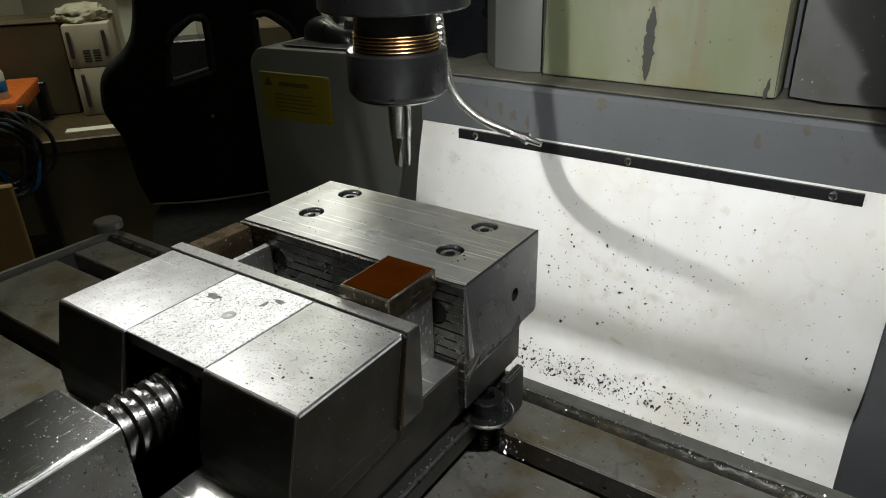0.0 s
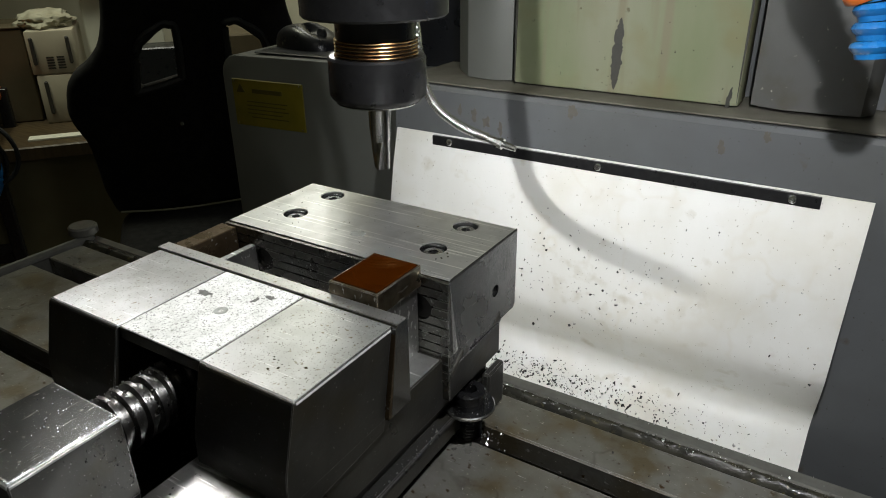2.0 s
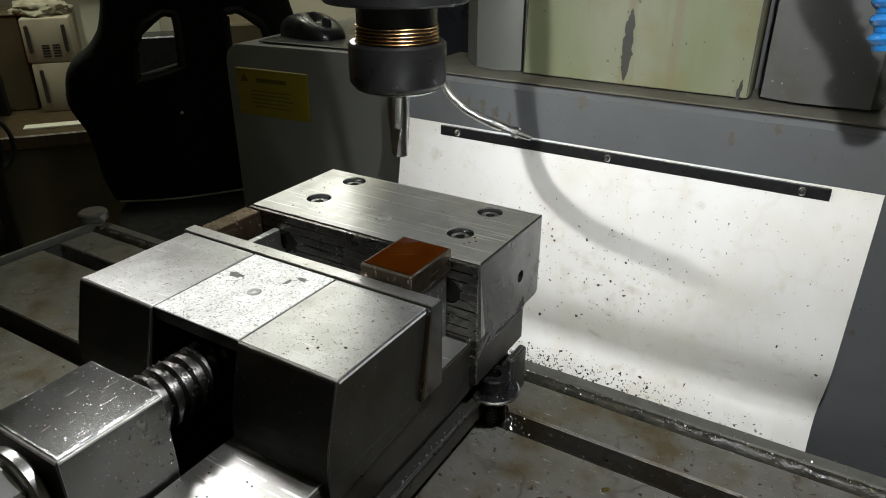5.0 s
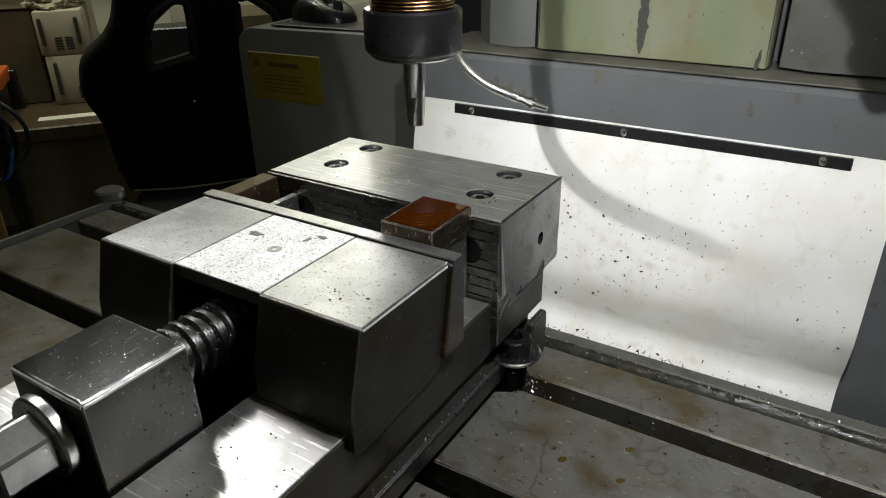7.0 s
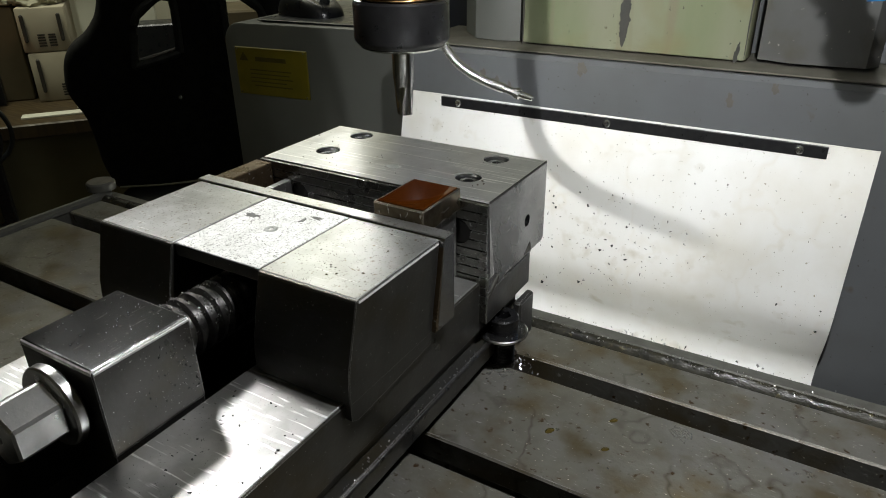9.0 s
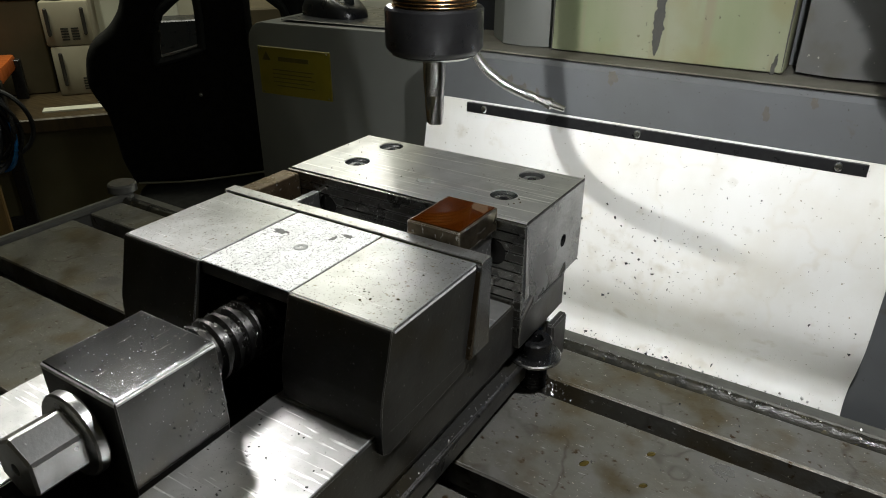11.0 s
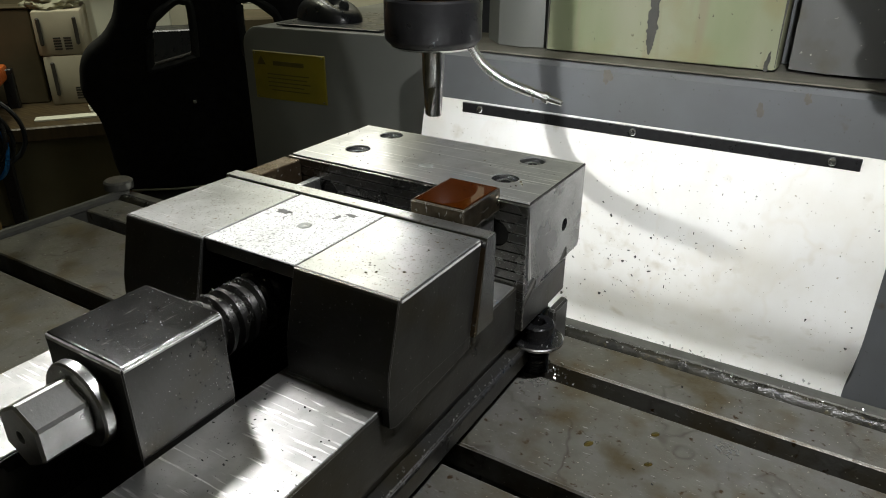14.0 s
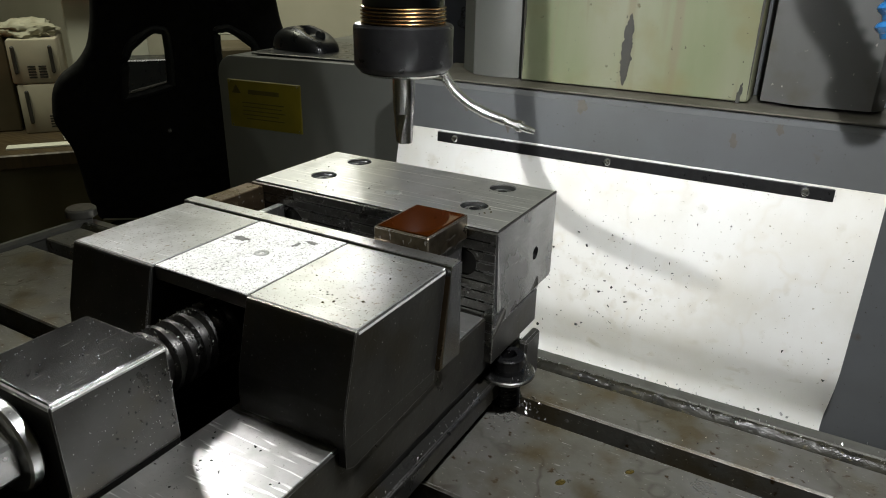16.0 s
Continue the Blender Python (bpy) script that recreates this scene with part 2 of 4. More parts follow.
OIL = mat("brown_cutting_oil", (0.028, 0.0064, 0.0004), 0.025, 0.0, (0.014, 0.0030, 0.0003), 45, 0.6, 30, 0.003, rough_var=0.005)
BROWN_ST = mat("rusty_brown_steel", (0.16, 0.118, 0.072), 0.30, 0.9, (0.075, 0.050, 0.028), 90, 0.8, 600, 0.2, spot=(0.45, 0.43, 0.38), spot_scale=360, spot_cut=0.66)
OIL.node_tree.nodes["Principled BSDF"].inputs["IOR"].default_value = 1.36
RUBBER = mat("black_plastic", (0.012, 0.013, 0.015), 0.35)
BEIGE = mat("beige_case_plastic", (0.40, 0.37, 0.28), 0.55, 0.0, (0.33, 0.30, 0.22), 14, 0.6, 200, 0.1)
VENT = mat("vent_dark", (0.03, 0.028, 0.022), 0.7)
WOOD = mat("brown_bench_wood", (0.058, 0.039, 0.015), 0.5, 0.0, (0.032, 0.021, 0.008), 12, 0.8, 120, 0.2, (1, 8, 1))
WALL = mat("grimy_plaster", (0.50, 0.48, 0.38), 0.8, 0.0, (0.40, 0.38, 0.28), 2.5, 0.8, 60, 0.2)
FLOOR = mat("dark_concrete", (0.10, 0.095, 0.085), 0.7, 0.0, (0.06, 0.056, 0.05), 5, 0.8, 90, 0.3)
PAPER = mat("white_board", (0.62, 0.62, 0.52), 0.6, 0.0, (0.52, 0.52, 0.42), 6, 0.5)
ORANGE = mat("orange_plastic", (0.55, 0.13, 0.02), 0.45)
BLUE = mat("blue_hose_plastic", (0.012, 0.15, 0.42), 0.3, 0.0, (0.01, 0.1, 0.3), 60, 0.5, coat=0.3)
CARD = mat("brown_cardboard", (0.075, 0.058, 0.028), 0.8, 0.0, (0.045, 0.036, 0.016), 9, 0.7)
CLOTH = mat("pale_rag_cloth", (0.36, 0.35, 0.26), 0.9, 0.0, (0.24, 0.23, 0.16), 25, 0.8, 300, 0.4)

PLATE_ST = mat("grooved_plate_steel", (0.24, 0.235, 0.22), 0.28, 1.0, (0.12, 0.112, 0.10), 80, 0.8, 900, 0.2, rough_var=0.05, spot=(0.7, 0.7, 0.68), spot_scale=420, spot_cut=0.66, grit=(0.85, 0.85, 0.82), grit_scale=1200, grit_cut=0.70, wear=(0.85, 0.85, 0.83), wear_size=0.0006)
# slight stains plus a darker tone standing in for the hose's shadow on the cover
COVER_SHADE = mat("stained_shaded_paint", (0.100, 0.102, 0.099), 0.45, 0.0, (0.070, 0.069, 0.062), 12, 0.8, 220, 0.15, (1, 1, 0.5), spot=(0.060, 0.052, 0.032), spot_scale=18, spot_cut=0.58, spot_soft=0.2, grit=(0.3, 0.29, 0.25), grit_scale=180, grit_cut=0.70)
RUST = mat("dried_rust_drip", (0.108, 0.098, 0.078), 0.6, 0.0, (0.090, 0.084, 0.070), 160, 0.9, 600, 0.2)
JAW_SIDE = mat("ground_side_steel", (0.36, 0.36, 0.365), 0.25, 1.0, (0.25, 0.25, 0.25), 50, 0.7, 900, 0.10, rough_var=0.05, spot=(0.10, 0.10, 0.10), spot_scale=300, spot_cut=0.70, scratch=(0.62, 0.62, 0.61), scratch_scale=(90, 60, 700), scratch_cut=0.70, wear=(0.95, 0.95, 0.93), wear_size=0.0008)
WORK_ST = mat("oily_machined_steel", (0.26, 0.215, 0.15), 0.33, 1.0, (0.085, 0.062, 0.034), 110, 0.9, 900, 0.2, rough_var=0.06, scratch=(0.8, 0.78, 0.72), scratch_scale=(500, 60, 240), scratch_cut=0.64, wear=(0.9, 0.88, 0.82), wear_size=0.0007)
SCREW_ST = mat("oily_screw_steel", (0.24, 0.235, 0.23), 0.30, 1.0, (0.09, 0.085, 0.08), 160, 0.8, 900, 0.2, rough_var=0.05)
RIM_DULL = mat("dull_rim_steel", (0.13, 0.13, 0.115), 0.4, 0.6, (0.06, 0.058, 0.05), 60, 0.7, 300, 0.3)
DROP = mat("yellow_oil_drop", (0.046, 0.034, 0.009), 0.12, 0.0, (0.030, 0.021, 0.006), 60, 0.5, coat=0.3)
SWARF = mat("bright_swarf", (0.55, 0.55, 0.53), 0.3, 1.0)
DULL = mat("dull_steel_spot", (0.30, 0.31, 0.29), 0.5, 0.9, (0.44, 0.45, 0.43), 300, 0.9, 900, 0.3)
HEX_ST = mat("dark_polished_steel", (0.62, 0.62, 0.61), 0.32, 1.0, (0.30, 0.30, 0.29), 70, 0.8, 900, 0.1, rough_var=0.07, grit=(0.85, 0.85, 0.83), grit_scale=900, grit_cut=0.71, wear=(0.9, 0.9, 0.88), wear_size=0.0007)
WORN = mat("worn_bright_edge", (0.82, 0.82, 0.80), 0.45, 0.45, (0.50, 0.50, 0.48), 260, 0.8, 900, 0.3)
GRIME = mat("dark_grime", (0.05, 0.048, 0.042), 0.5, 0.0, (0.16, 0.16, 0.15), 420, 1.0)

# ---- mesh helpers ----


def part(name, bm, material, parent, label="", smooth=None):
    """One mesh object under a thing (an Empty) or under another part."""
    me = bpy.data.meshes.new(name)
    bmesh.ops.recalc_face_normals(bm, faces=bm.faces[:])
    bm.to_mesh(me)
    bm.free()
    me.materials.append(material)
    if smooth is not None:
        me.shade_smooth() if smooth else None
        if smooth:
            me.set_sharp_from_angle(angle=radians(35))
    ob = new(name, me)
    if parent is not None:
        ob.parent = parent
        if parent.type == "EMPTY":
            ob.matrix_parent_inverse = parent.matrix_basis.inverted()
    if label:
        ob["label"] = label
    return ob


def thing(name, at, label, category, group="", kind=""):
    ob = new(name)
    ob.empty_display_size = 0.02
    ob.matrix_basis = Matrix.Translation(at)
    return tagged(ob, label, category, group, kind)


def single(name, bm, material, label, category, kind="", smooth=None, group=""):
    return tagged(part(name, bm, material, None, "", smooth), label, category, group, kind)


def bx(bm, lo, hi, bev=0.0, seg=1, m=None):
    r = bmesh.ops.create_cube(bm, size=1.0)
    vs = r["verts"]
    for v in vs:
        v.co = Vector((lo[i] + (v.co[i] + 0.5) * (hi[i] - lo[i]) for i in range(3)))
    if bev:
        es = list({e for v in vs for e in v.link_edges})
        rb = bmesh.ops.bevel(bm, geom=es, offset=bev, segments=seg, profile=0.5, affect="EDGES")
        vs = list({v for f in rb["faces"] for v in f.verts} | {v for v in vs if v.is_valid})
    if m is not None:
        bmesh.ops.transform(bm, matrix=m, verts=vs)
    return bm


def prism(bm, pts, axis, a, b, bev=0.0, seg=1, m=None):
    """Extrude a closed outline along an axis. axis x: pts are (y, z); y: (x, z); z: (x, y)."""
    def place(p, w):
        return {"x": (w, p[0], p[1]), "y": (p[0], w, p[1]), "z": (p[0], p[1], w)}[axis]
    lo = [bm.verts.new(place(p, a)) for p in pts]
    hi = [bm.verts.new(place(p, b)) for p in pts]
    n = len(pts)
    fs = [bm.faces.new(lo), bm.faces.new(hi[::-1])]
    fs += [bm.faces.new((lo[i], hi[i], hi[(i + 1) % n], lo[(i + 1) % n])) for i in range(n)]
    bmesh.ops.recalc_face_normals(bm, faces=fs)
    vs = lo + hi
    if bev:
        es = list({e for f in fs for e in f.edges})
        rb = bmesh.ops.bevel(bm, geom=es, offset=bev, segments=seg, profile=0.5, affect="EDGES", clamp_overlap=True)
        vs = list({v for f in rb["faces"] for v in f.verts} | {v for v in vs if v.is_valid})
    if m is not None:
        bmesh.ops.transform(bm, matrix=m, verts=vs)
    return bm


def lathe(bm, prof, seg=32, m=None):
    """Turn (radius, height) rows round z; radius 0 closes an end."""
    rings = []
    for r, z in prof:
        if r <= 1e-7:
            rings.append([bm.verts.new((0, 0, z))])
        else:
            rings.append([bm.verts.new((r * math.cos(2 * math.pi * k / seg), r * math.sin(2 * math.pi * k / seg), z)) for k in range(seg)])
    for p, q in zip(rings, rings[1:]):
        for k in range(seg):
            a, b = p[k % len(p)], p[(k + 1) % len(p)]
            c, d = q[(k + 1) % len(q)], q[k % len(q)]
            f = [v for i, v in enumerate((a, b, c, d)) if v not in (a, b, c, d)[:i]]
            if len(f) > 2:
                bm.faces.new(f)
    if m is not None:
        bmesh.ops.transform(bm, matrix=m, verts=[v for r in rings for v in r])
    return bm


def smooth_line(pts, steps=8):
    """Points along a Catmull-Rom curve."""
    p = [Vector(q) for q in pts]
    p = [p[0] * 2 - p[1], *p, p[-1] * 2 - p[-2]]
    out = []
    for i in range(1, len(p) - 2):
        for k in range(steps):
            t = k / steps
            a, b, c, d = p[i - 1], p[i], p[i + 1], p[i + 2]
            out.append(0.5 * (2 * b + (c - a) * t + (2 * a - 5 * b + 4 * c - d) * t * t + (3 * b - a - 3 * c + d) * t ** 3))
    return out + [p[-2]]


def tube(bm, pts, radius, seg=12):
    """A closed-ended tube; radius is a number or a function of the share of the length."""
    rings, n = [], len(pts)
    up = Vector((0.13, 0.21, 0.97))
    for i, q in enumerate(pts):
        d = (pts[min(i + 1, n - 1)] - pts[max(i - 1, 0)]).normalized()
        s = d.cross(up).normalized()
        u = s.cross(d)
        r = radius(i / (n - 1)) if callable(radius) else radius
        rings.append([bm.verts.new(q + r * (math.cos(2 * math.pi * k / seg) * s + math.sin(2 * math.pi * k / seg) * u)) for k in range(seg)])
    for p, q in zip(rings, rings[1:]):
        for k in range(seg):
            bm.faces.new((p[k], p[(k + 1) % seg], q[(k + 1) % seg], q[k]))
    bm.faces.new(rings[0][::-1])
    bm.faces.new(rings[-1])
    return bm


def B():
    return bmesh.new()


def drilled(bm, cutters):
    """The mesh with the cutters taken out of it, as a new bmesh."""
    objs = []
    for n, b in (("body", bm), ("cutter", cutters)):
        bmesh.ops.recalc_face_normals(b, faces=b.faces[:])
        me = bpy.data.meshes.new(n)
        b.to_mesh(me)
        b.free()
        objs.append(new(n, me))
    mod = objs[0].modifiers.new("cut", "BOOLEAN")
    mod.operation, mod.object, mod.solver = "DIFFERENCE", objs[1], "EXACT"
    dg = bpy.context.evaluated_depsgraph_get()
    dg.update()
    out = bmesh.new()
    out.from_mesh(objs[0].evaluated_get(dg).to_mesh())
    for o in objs:
        me = o.data
        bpy.data.objects.remove(o)
        bpy.data.meshes.remove(me)
    return out


def at(x, y, z, rx=0, ry=0, rz=0):
    return pose(x, y, z, rx, ry, rz)


# ---- room ----
def plain_box(name, lo, hi, material, label, category):
    return single(name, bx(B(), lo, hi), material, label, category, "structure")


plain_box("floor", (-4.2, -2.4, -0.95), (2.6, 2.0, -0.85), FLOOR, "dark stained concrete workshop floor", "floor")
plain_box("wall_back", (-4.2, 2.0, -0.95), (2.6, 2.1, 2.0), WALL, "grimy yellowish plaster wall behind the machine", "wall")
plain_box("wall_left", (-4.3, -2.4, -0.95), (-4.2, 2.1, 2.0), WALL, "grimy yellowish plaster wall", "wall")
plain_box("wall_right", (2.6, -2.4, -0.95), (2.7, 2.1, 2.0), WALL, "grimy yellowish plaster wall", "wall")
plain_box("wall_front", (-4.3, -2.5, -0.95), (2.7, -2.4, 2.0), WALL, "grimy yellowish plaster wall", "wall")
plain_box("ceiling", (-4.3, -2.5, 2.0), (2.7, 2.1, 2.1), WALL, "plain dim workshop ceiling", "ceiling")

# ---- milling machine: column, beam and covers ----
mill = thing("milling_machine", (0.1, 0.9, -0.85), "grey painted milling machine base and column with a pale green panel", "machine")
b = B()
prism(b, [(0.5235, -0.85), (0.5235, 0.086), (0.5275, 0.0905), (0.62, 0.0915), (1.1, 0.0915), (1.1, -0.85)], "x", -0.252, 1.1)
part("beam", b, GREY_PAINT, mill, "grey painted casting with a dusty rounded ledge", smooth=True)
part("ledge_top", bx(B(), (-0.251, 0.531, 0.0917), (1.099, 1.09, 0.0935), 0.0008), LEDGE_PAINT, mill, "dusty oil-stained ledge")
b = B()
bx(b, (-0.1195, 0.566, 0.0945), (0.120, 0.60, 0.62), 0.004, 2)
part("green_panel", b, GREEN_PAINT, mill, "chipped pale green enamel panel", smooth=True)
b = B()
prism(b, [(-0.1265, 0.578), (-0.1265, 0.70), (-0.215, 0.70), (-0.215, 0.612), (-0.182, 0.574), (-0.150, 0.569)], "z", 0.0945, 0.62)
part("left_column_cover", b, CAB_PAINT, mill, "grey rounded column cover", smooth=True)
b = B()
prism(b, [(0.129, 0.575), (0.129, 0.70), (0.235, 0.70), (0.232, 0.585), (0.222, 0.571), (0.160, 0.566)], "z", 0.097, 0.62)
part("right_column_cover", b, COVER_SHADE, mill, "grey column cover, stained and toned darker for shadow", smooth=True)
part("column_core", bx(B(), (-0.2, 0.62, 0.0945), (0.9, 1.09, 0.62)), GREY_PAINT, mill)
for sx, sz, h, w, lean in ((-0.0025, 0.135, 0.072, 0.0155, 0.002), (0.1105, 0.1005, 0.026, 0.006, 0.003), (-0.1172, 0.215, 0.25, 0.004, 0.0), (0.1180, 0.23, 0.27, 0.0035, 0.0)):
    n = 40
    b = B()
    prev = None
    for k in range(n + 1):
        f = k / n
        wide = abs(math.sin(math.pi * f)) ** 0.6
        z = sz + h * (f - 0.5)
        mid_x = sx + lean * (f - 0.5) + 0.08 * w * noise.noise((k * 0.3, 2.0, sx * 9))
        xl = mid_x - w * wide * (0.36 + 0.12 * noise.noise((k * 0.9, sx * 40, 0.3)) + 0.12 * noise.noise((k * 0.21, sx * 40, 4.3)))
        xr = mid_x + w * wide * (0.30 + 0.10 * noise.noise((k * 1.1, 7.0, sx * 30)) + 0.16 * noise.noise((k * 0.17, 9.0, sx * 30)))
        row = [b.verts.new((xl, 0.5661, z)), b.verts.new((xl, 0.5654, z)), b.verts.new((xr, 0.5654, z)), b.verts.new((xr, 0.5661, z))]
        if prev:
            for i in range(3):
                b.faces.new((prev[i], prev[i + 1], row[i + 1], row[i]))
        prev = row
    part("paint_scar", b, STAIN, mill, "dark scar of flaked paint")


def stain(cx, cz, w, h, seed):
    """A thin ragged drip mark on the beam's front."""
    n = 44
    pts = []
    for k in range(n):
        a = 2 * math.pi * k / n
        r = 1.0 + 0.6 * noise.noise((math.cos(a) * 1.4 + seed, math.sin(a) * 1.4, seed * 1.3)) + 0.35 * noise.noise((math.cos(a) * 5, math.sin(a) * 5, seed))
        pts.append((cx + w * r * math.cos(a), cz + h * r * math.sin(a)))
    part("rust_stain", prism(B(), pts, "y", 0.52335, 0.5236), RUST, mill, "dried brown drip mark")


for k, (x, z) in enumerate(((-0.163, 0.068), (-0.145, 0.064), (-0.130, 0.058), (-0.112, 0.053), (0.118, 0.066), (-0.03, 0.080), (0.155, 0.082))):
    stain(x, z, 0.0028 + 0.0008 * (k % 3), 0.0055 + 0.002 * (k % 2), 3.1 * k + 1)

# the control cabinet, turned a little towards the camera
C = at(-0.615, 0.603, 0.0, 0, 0, 6)
cabinet = thing("control_cabinet", (-0.45, 0.75, -0.85), "dark grey painted machine cabinet with rounded top corner", "cabinet")
b = B()
r = 0.03
outline = [(-0.022 + r - r * math.cos(a), 0.081 - r + r * math.sin(a)) for a in [math.pi / 2 * k / 6 for k in range(7)]]
prism(b, [(-0.022, -0.85), *outline, (0.42, 0.083), (0.42, -0.85)], "y", 0.002, 0.40, 0.004, 2, C)
part("body", b, CAB_PAINT, cabinet, smooth=True)
b = bx(B(), (-0.002, -0.0012, -0.026), (0.130, 0.0016, 0.046), 0.0008, 1, C)
plate = part("warning_plate", b, PLATE_Y, cabinet, "yellow warning plate with a triangle and faded print")
b = B()
prism(b, [(0.006, 0.026), (0.022, 0.026), (0.014, 0.039)], "y", -0.0020, -0.0012, m=C)
part("triangle", b, INK, plate, "faded warning triangle")
for z, x0, x1, h in ((0.026, 0.036, 0.092, 0.0065), (0.012, 0.024, 0.100, 0.0016), (0.006, 0.024, 0.096, 0.0016), (0.000, 0.024, 0.102, 0.0016), (-0.006, 0.024, 0.090, 0.0016), (-0.012, 0.030, 0.100, 0.0016)):
    part("print_bar", bx(B(), (x0, -0.0018, z), (x1, -0.0012, z + h), 0, 1, C), INK, plate)
for x in (0.003, 0.125):
    for z in (-0.0225, 0.0425):
        b = B()
        lathe(b, [(0, -0.0005), (0.0016, -0.0005), (0.0014, 0.0008), (0, 0.001)], 10, C @ at(x, -0.0012, z, 90))
        part("rivet", b, CHROME, plate)

# ---- splash sheet with its clamping strip ----
prof = smooth_line([(0.5215, 0.0372, 0), (0.5105, 0.0, 0), (0.501, -0.04, 0), (0.492, -0.08, 0), (0.485, -0.124, 0), (0.502, -0.161, 0), (0.5195, -0.189, 0), (0.516, -0.209, 0), (0.486, -0.225, 0), (0.44, -0.229, 0), (0.2, -0.21, 0)], 6)
b = B()
N = 24
grid = []
for i, q in enumerate(prof):
    s = i / (len(prof) - 1)
    x0, x1 = -0.248 + 0.006 * s, 0.249 - 0.006 * s
    grid.append([[b.verts.new((x0 + (x1 - x0) * k / N, q.x - d + 0.0025 * math.sin(5.0 * k / N + 2.0 * s) * min(1, 4 * s), q.y + 0.002 * math.sin(7 * k / N) * s)) for k in range(N + 1)] for d in (0.0, 0.0014)])
for p, q in zip(grid, grid[1:]):
    for k in range(N):
        b.faces.new((p[0][k], p[0][k + 1], q[0][k + 1], q[0][k]))
        b.faces.new((p[1][k], q[1][k], q[1][k + 1], p[1][k + 1]))
    for k in (0, N):
        b.faces.new((p[0][k], q[0][k], q[1][k], p[1][k]))
for g in (grid[0], grid[-1]):
    for k in range(N):
        b.faces.new((g[0][k], g[0][k + 1], g[1][k + 1], g[1][k]))
single("splash_sheet", b, SHEET_W, "white plastic splash sheet hanging in a curve behind the table", "splash guard", smooth=True)

strip = thing("clamping_strip", (0.005, 0.518, 0.029), "black steel strip screwed over the sheet's top edge", "strip")
part("bar", bx(B(), (-0.1955, 0.5150, 0.0250), (0.2090, 0.5192, 0.0360), 0.0005), BLACK_OXIDE, strip)
for x in (-0.1725, 0.0045, 0.1860):
    b = lathe(B(), [(0, 0.0022), (0.0012, 0.0022), (0.0014, 0.003), (0.003, 0.0028), (0.0042, 0.0012), (0.0044, 0.0), (0, 0.0)], 16, at(x, 0.515, 0.0308, 90))
    part("screw", b, CHROME, strip, "bright pan-head screw", smooth=True)

# chips stuck on the sheet and heaped in its fold
rng = random.Random(5)


def sheet_point(s):
    f = s * (len(prof) - 1)
    i = min(int(f), len(prof) - 2)
    return prof[i].lerp(prof[i + 1], f - i), (prof[i + 1] - prof[i]).normalized()


def flake(bm, c, size, rg):
    m = Matrix.Translation(c) @ Euler([rg.uniform(0, 6.28) for _ in range(3)]).to_matrix().to_4x4()
    r = bmesh.ops.create_cube(bm, size=1.0, matrix=m @ Matrix.Diagonal((size, size * rg.uniform(0.25, 0.9), size * rg.uniform(0.1, 0.35), 1)))
    for v in r["verts"]:
        v.co += Vector([rg.uniform(-0.18, 0.18) * size for _ in range(3)])


b = B()
for k in range(260):
    sh = min(0.58, max(0.03, rng.gauss(0.31, 0.11)))
    x = min(0.235, max(-0.2, rng.gauss(0.05, 0.09)))
    q, d = sheet_point(sh)
    flake(b, (x, q.x - 0.0030, q.y), min(0.0028, 0.0008 + rng.expovariate(1 / 0.0007)), rng)
for k in range(760):
    sh = min(0.90, max(0.70, rng.gauss(0.785, 0.030)))
    x = min(0.23, max(-0.235, rng.gauss(-0.02, 0.09)))
    q, d = sheet_point(sh)
    flake(b, (x, q.x, q.y + 0.0022 + 0.001 * rng.random()), min(0.0036, 0.0008 + rng.expovariate(1 / 0.0007)), rng)
single("metal_chips", b, CHIP, "dark loose milling chips scattered over the sheet", "chips", "stuff")

# ---- machine table ----
SLOTS = (0.1285, 0.0435, -0.0415, -0.1265, -0.2115)
table = thing("machine_table", (0.1, -0.05, -0.06), "oily cast-iron milling table with T-slots and brown stains", "machine table")
pts = [(-0.265, 0.0)]
for c in sorted(SLOTS):
    h, w = 0.0075, 0.0135
    pts += [(c - h - 0.001, 0.0), (c - h, -0.001), (c - h, -0.014), (c - w, -0.014), (c - w, -0.024), (c + w, -0.024), (c + w, -0.014), (c + h, -0.014), (c + h, -0.001), (c + h + 0.001, 0.0)]
pts += [(0.1655, 0.0), (0.1668, -0.0015), (0.1668, -0.055), (-0.265, -0.055)]
part("tabletop", prism(B(), pts, "x", -0.345, 0.62), TABLE_IRON, table)
b = prism(B(), [(0.1765, -0.05), (0.1765, -0.0012), (0.1778, 0.0004), (0.1850, 0.0006), (0.1866, -0.0010), (0.1866, -0.05)], "x", -0.352, 0.62)
part("back_rim", b, RIM_DULL, table, "dull grey gutter rim", smooth=True)
b = B()
nx, ny = 480, 7
prev = None
for i in range(nx + 1):
    x = -0.345 + 0.965 * i / nx
    row = []
    for k in range(ny + 1):
        f = k / ny
        y = 0.1655 + 0.0118 * f + 0.0007 * noise.noise((x * 160, k, 3.0))
        z = -0.0022 + 0.0050 * math.sin(math.pi * f) + 0.0005 * noise.noise((x * 210, y * 330, 1.0)) + 0.00035 * noise.noise((x * 700, y * 700, 5.0))
        row.append(b.verts.new((x, y, z)))
    if prev:
        for k in range(ny):
            b.faces.new((prev[k], row[k], row[k + 1], prev[k + 1]))
    prev = row
part("gutter_sludge", b, RIM_OIL, table, "wet dark oil and swarf filling the gutter", smooth=True)
b = B()
tube(b, [Vector((-0.3505, -0.265 + 0.445 * k / 20, 0.0005)) for k in range(21)], 0.0047, 10)
bx(b, (-0.354, -0.265, -0.05), (-0.3465, 0.1805, -0.001))
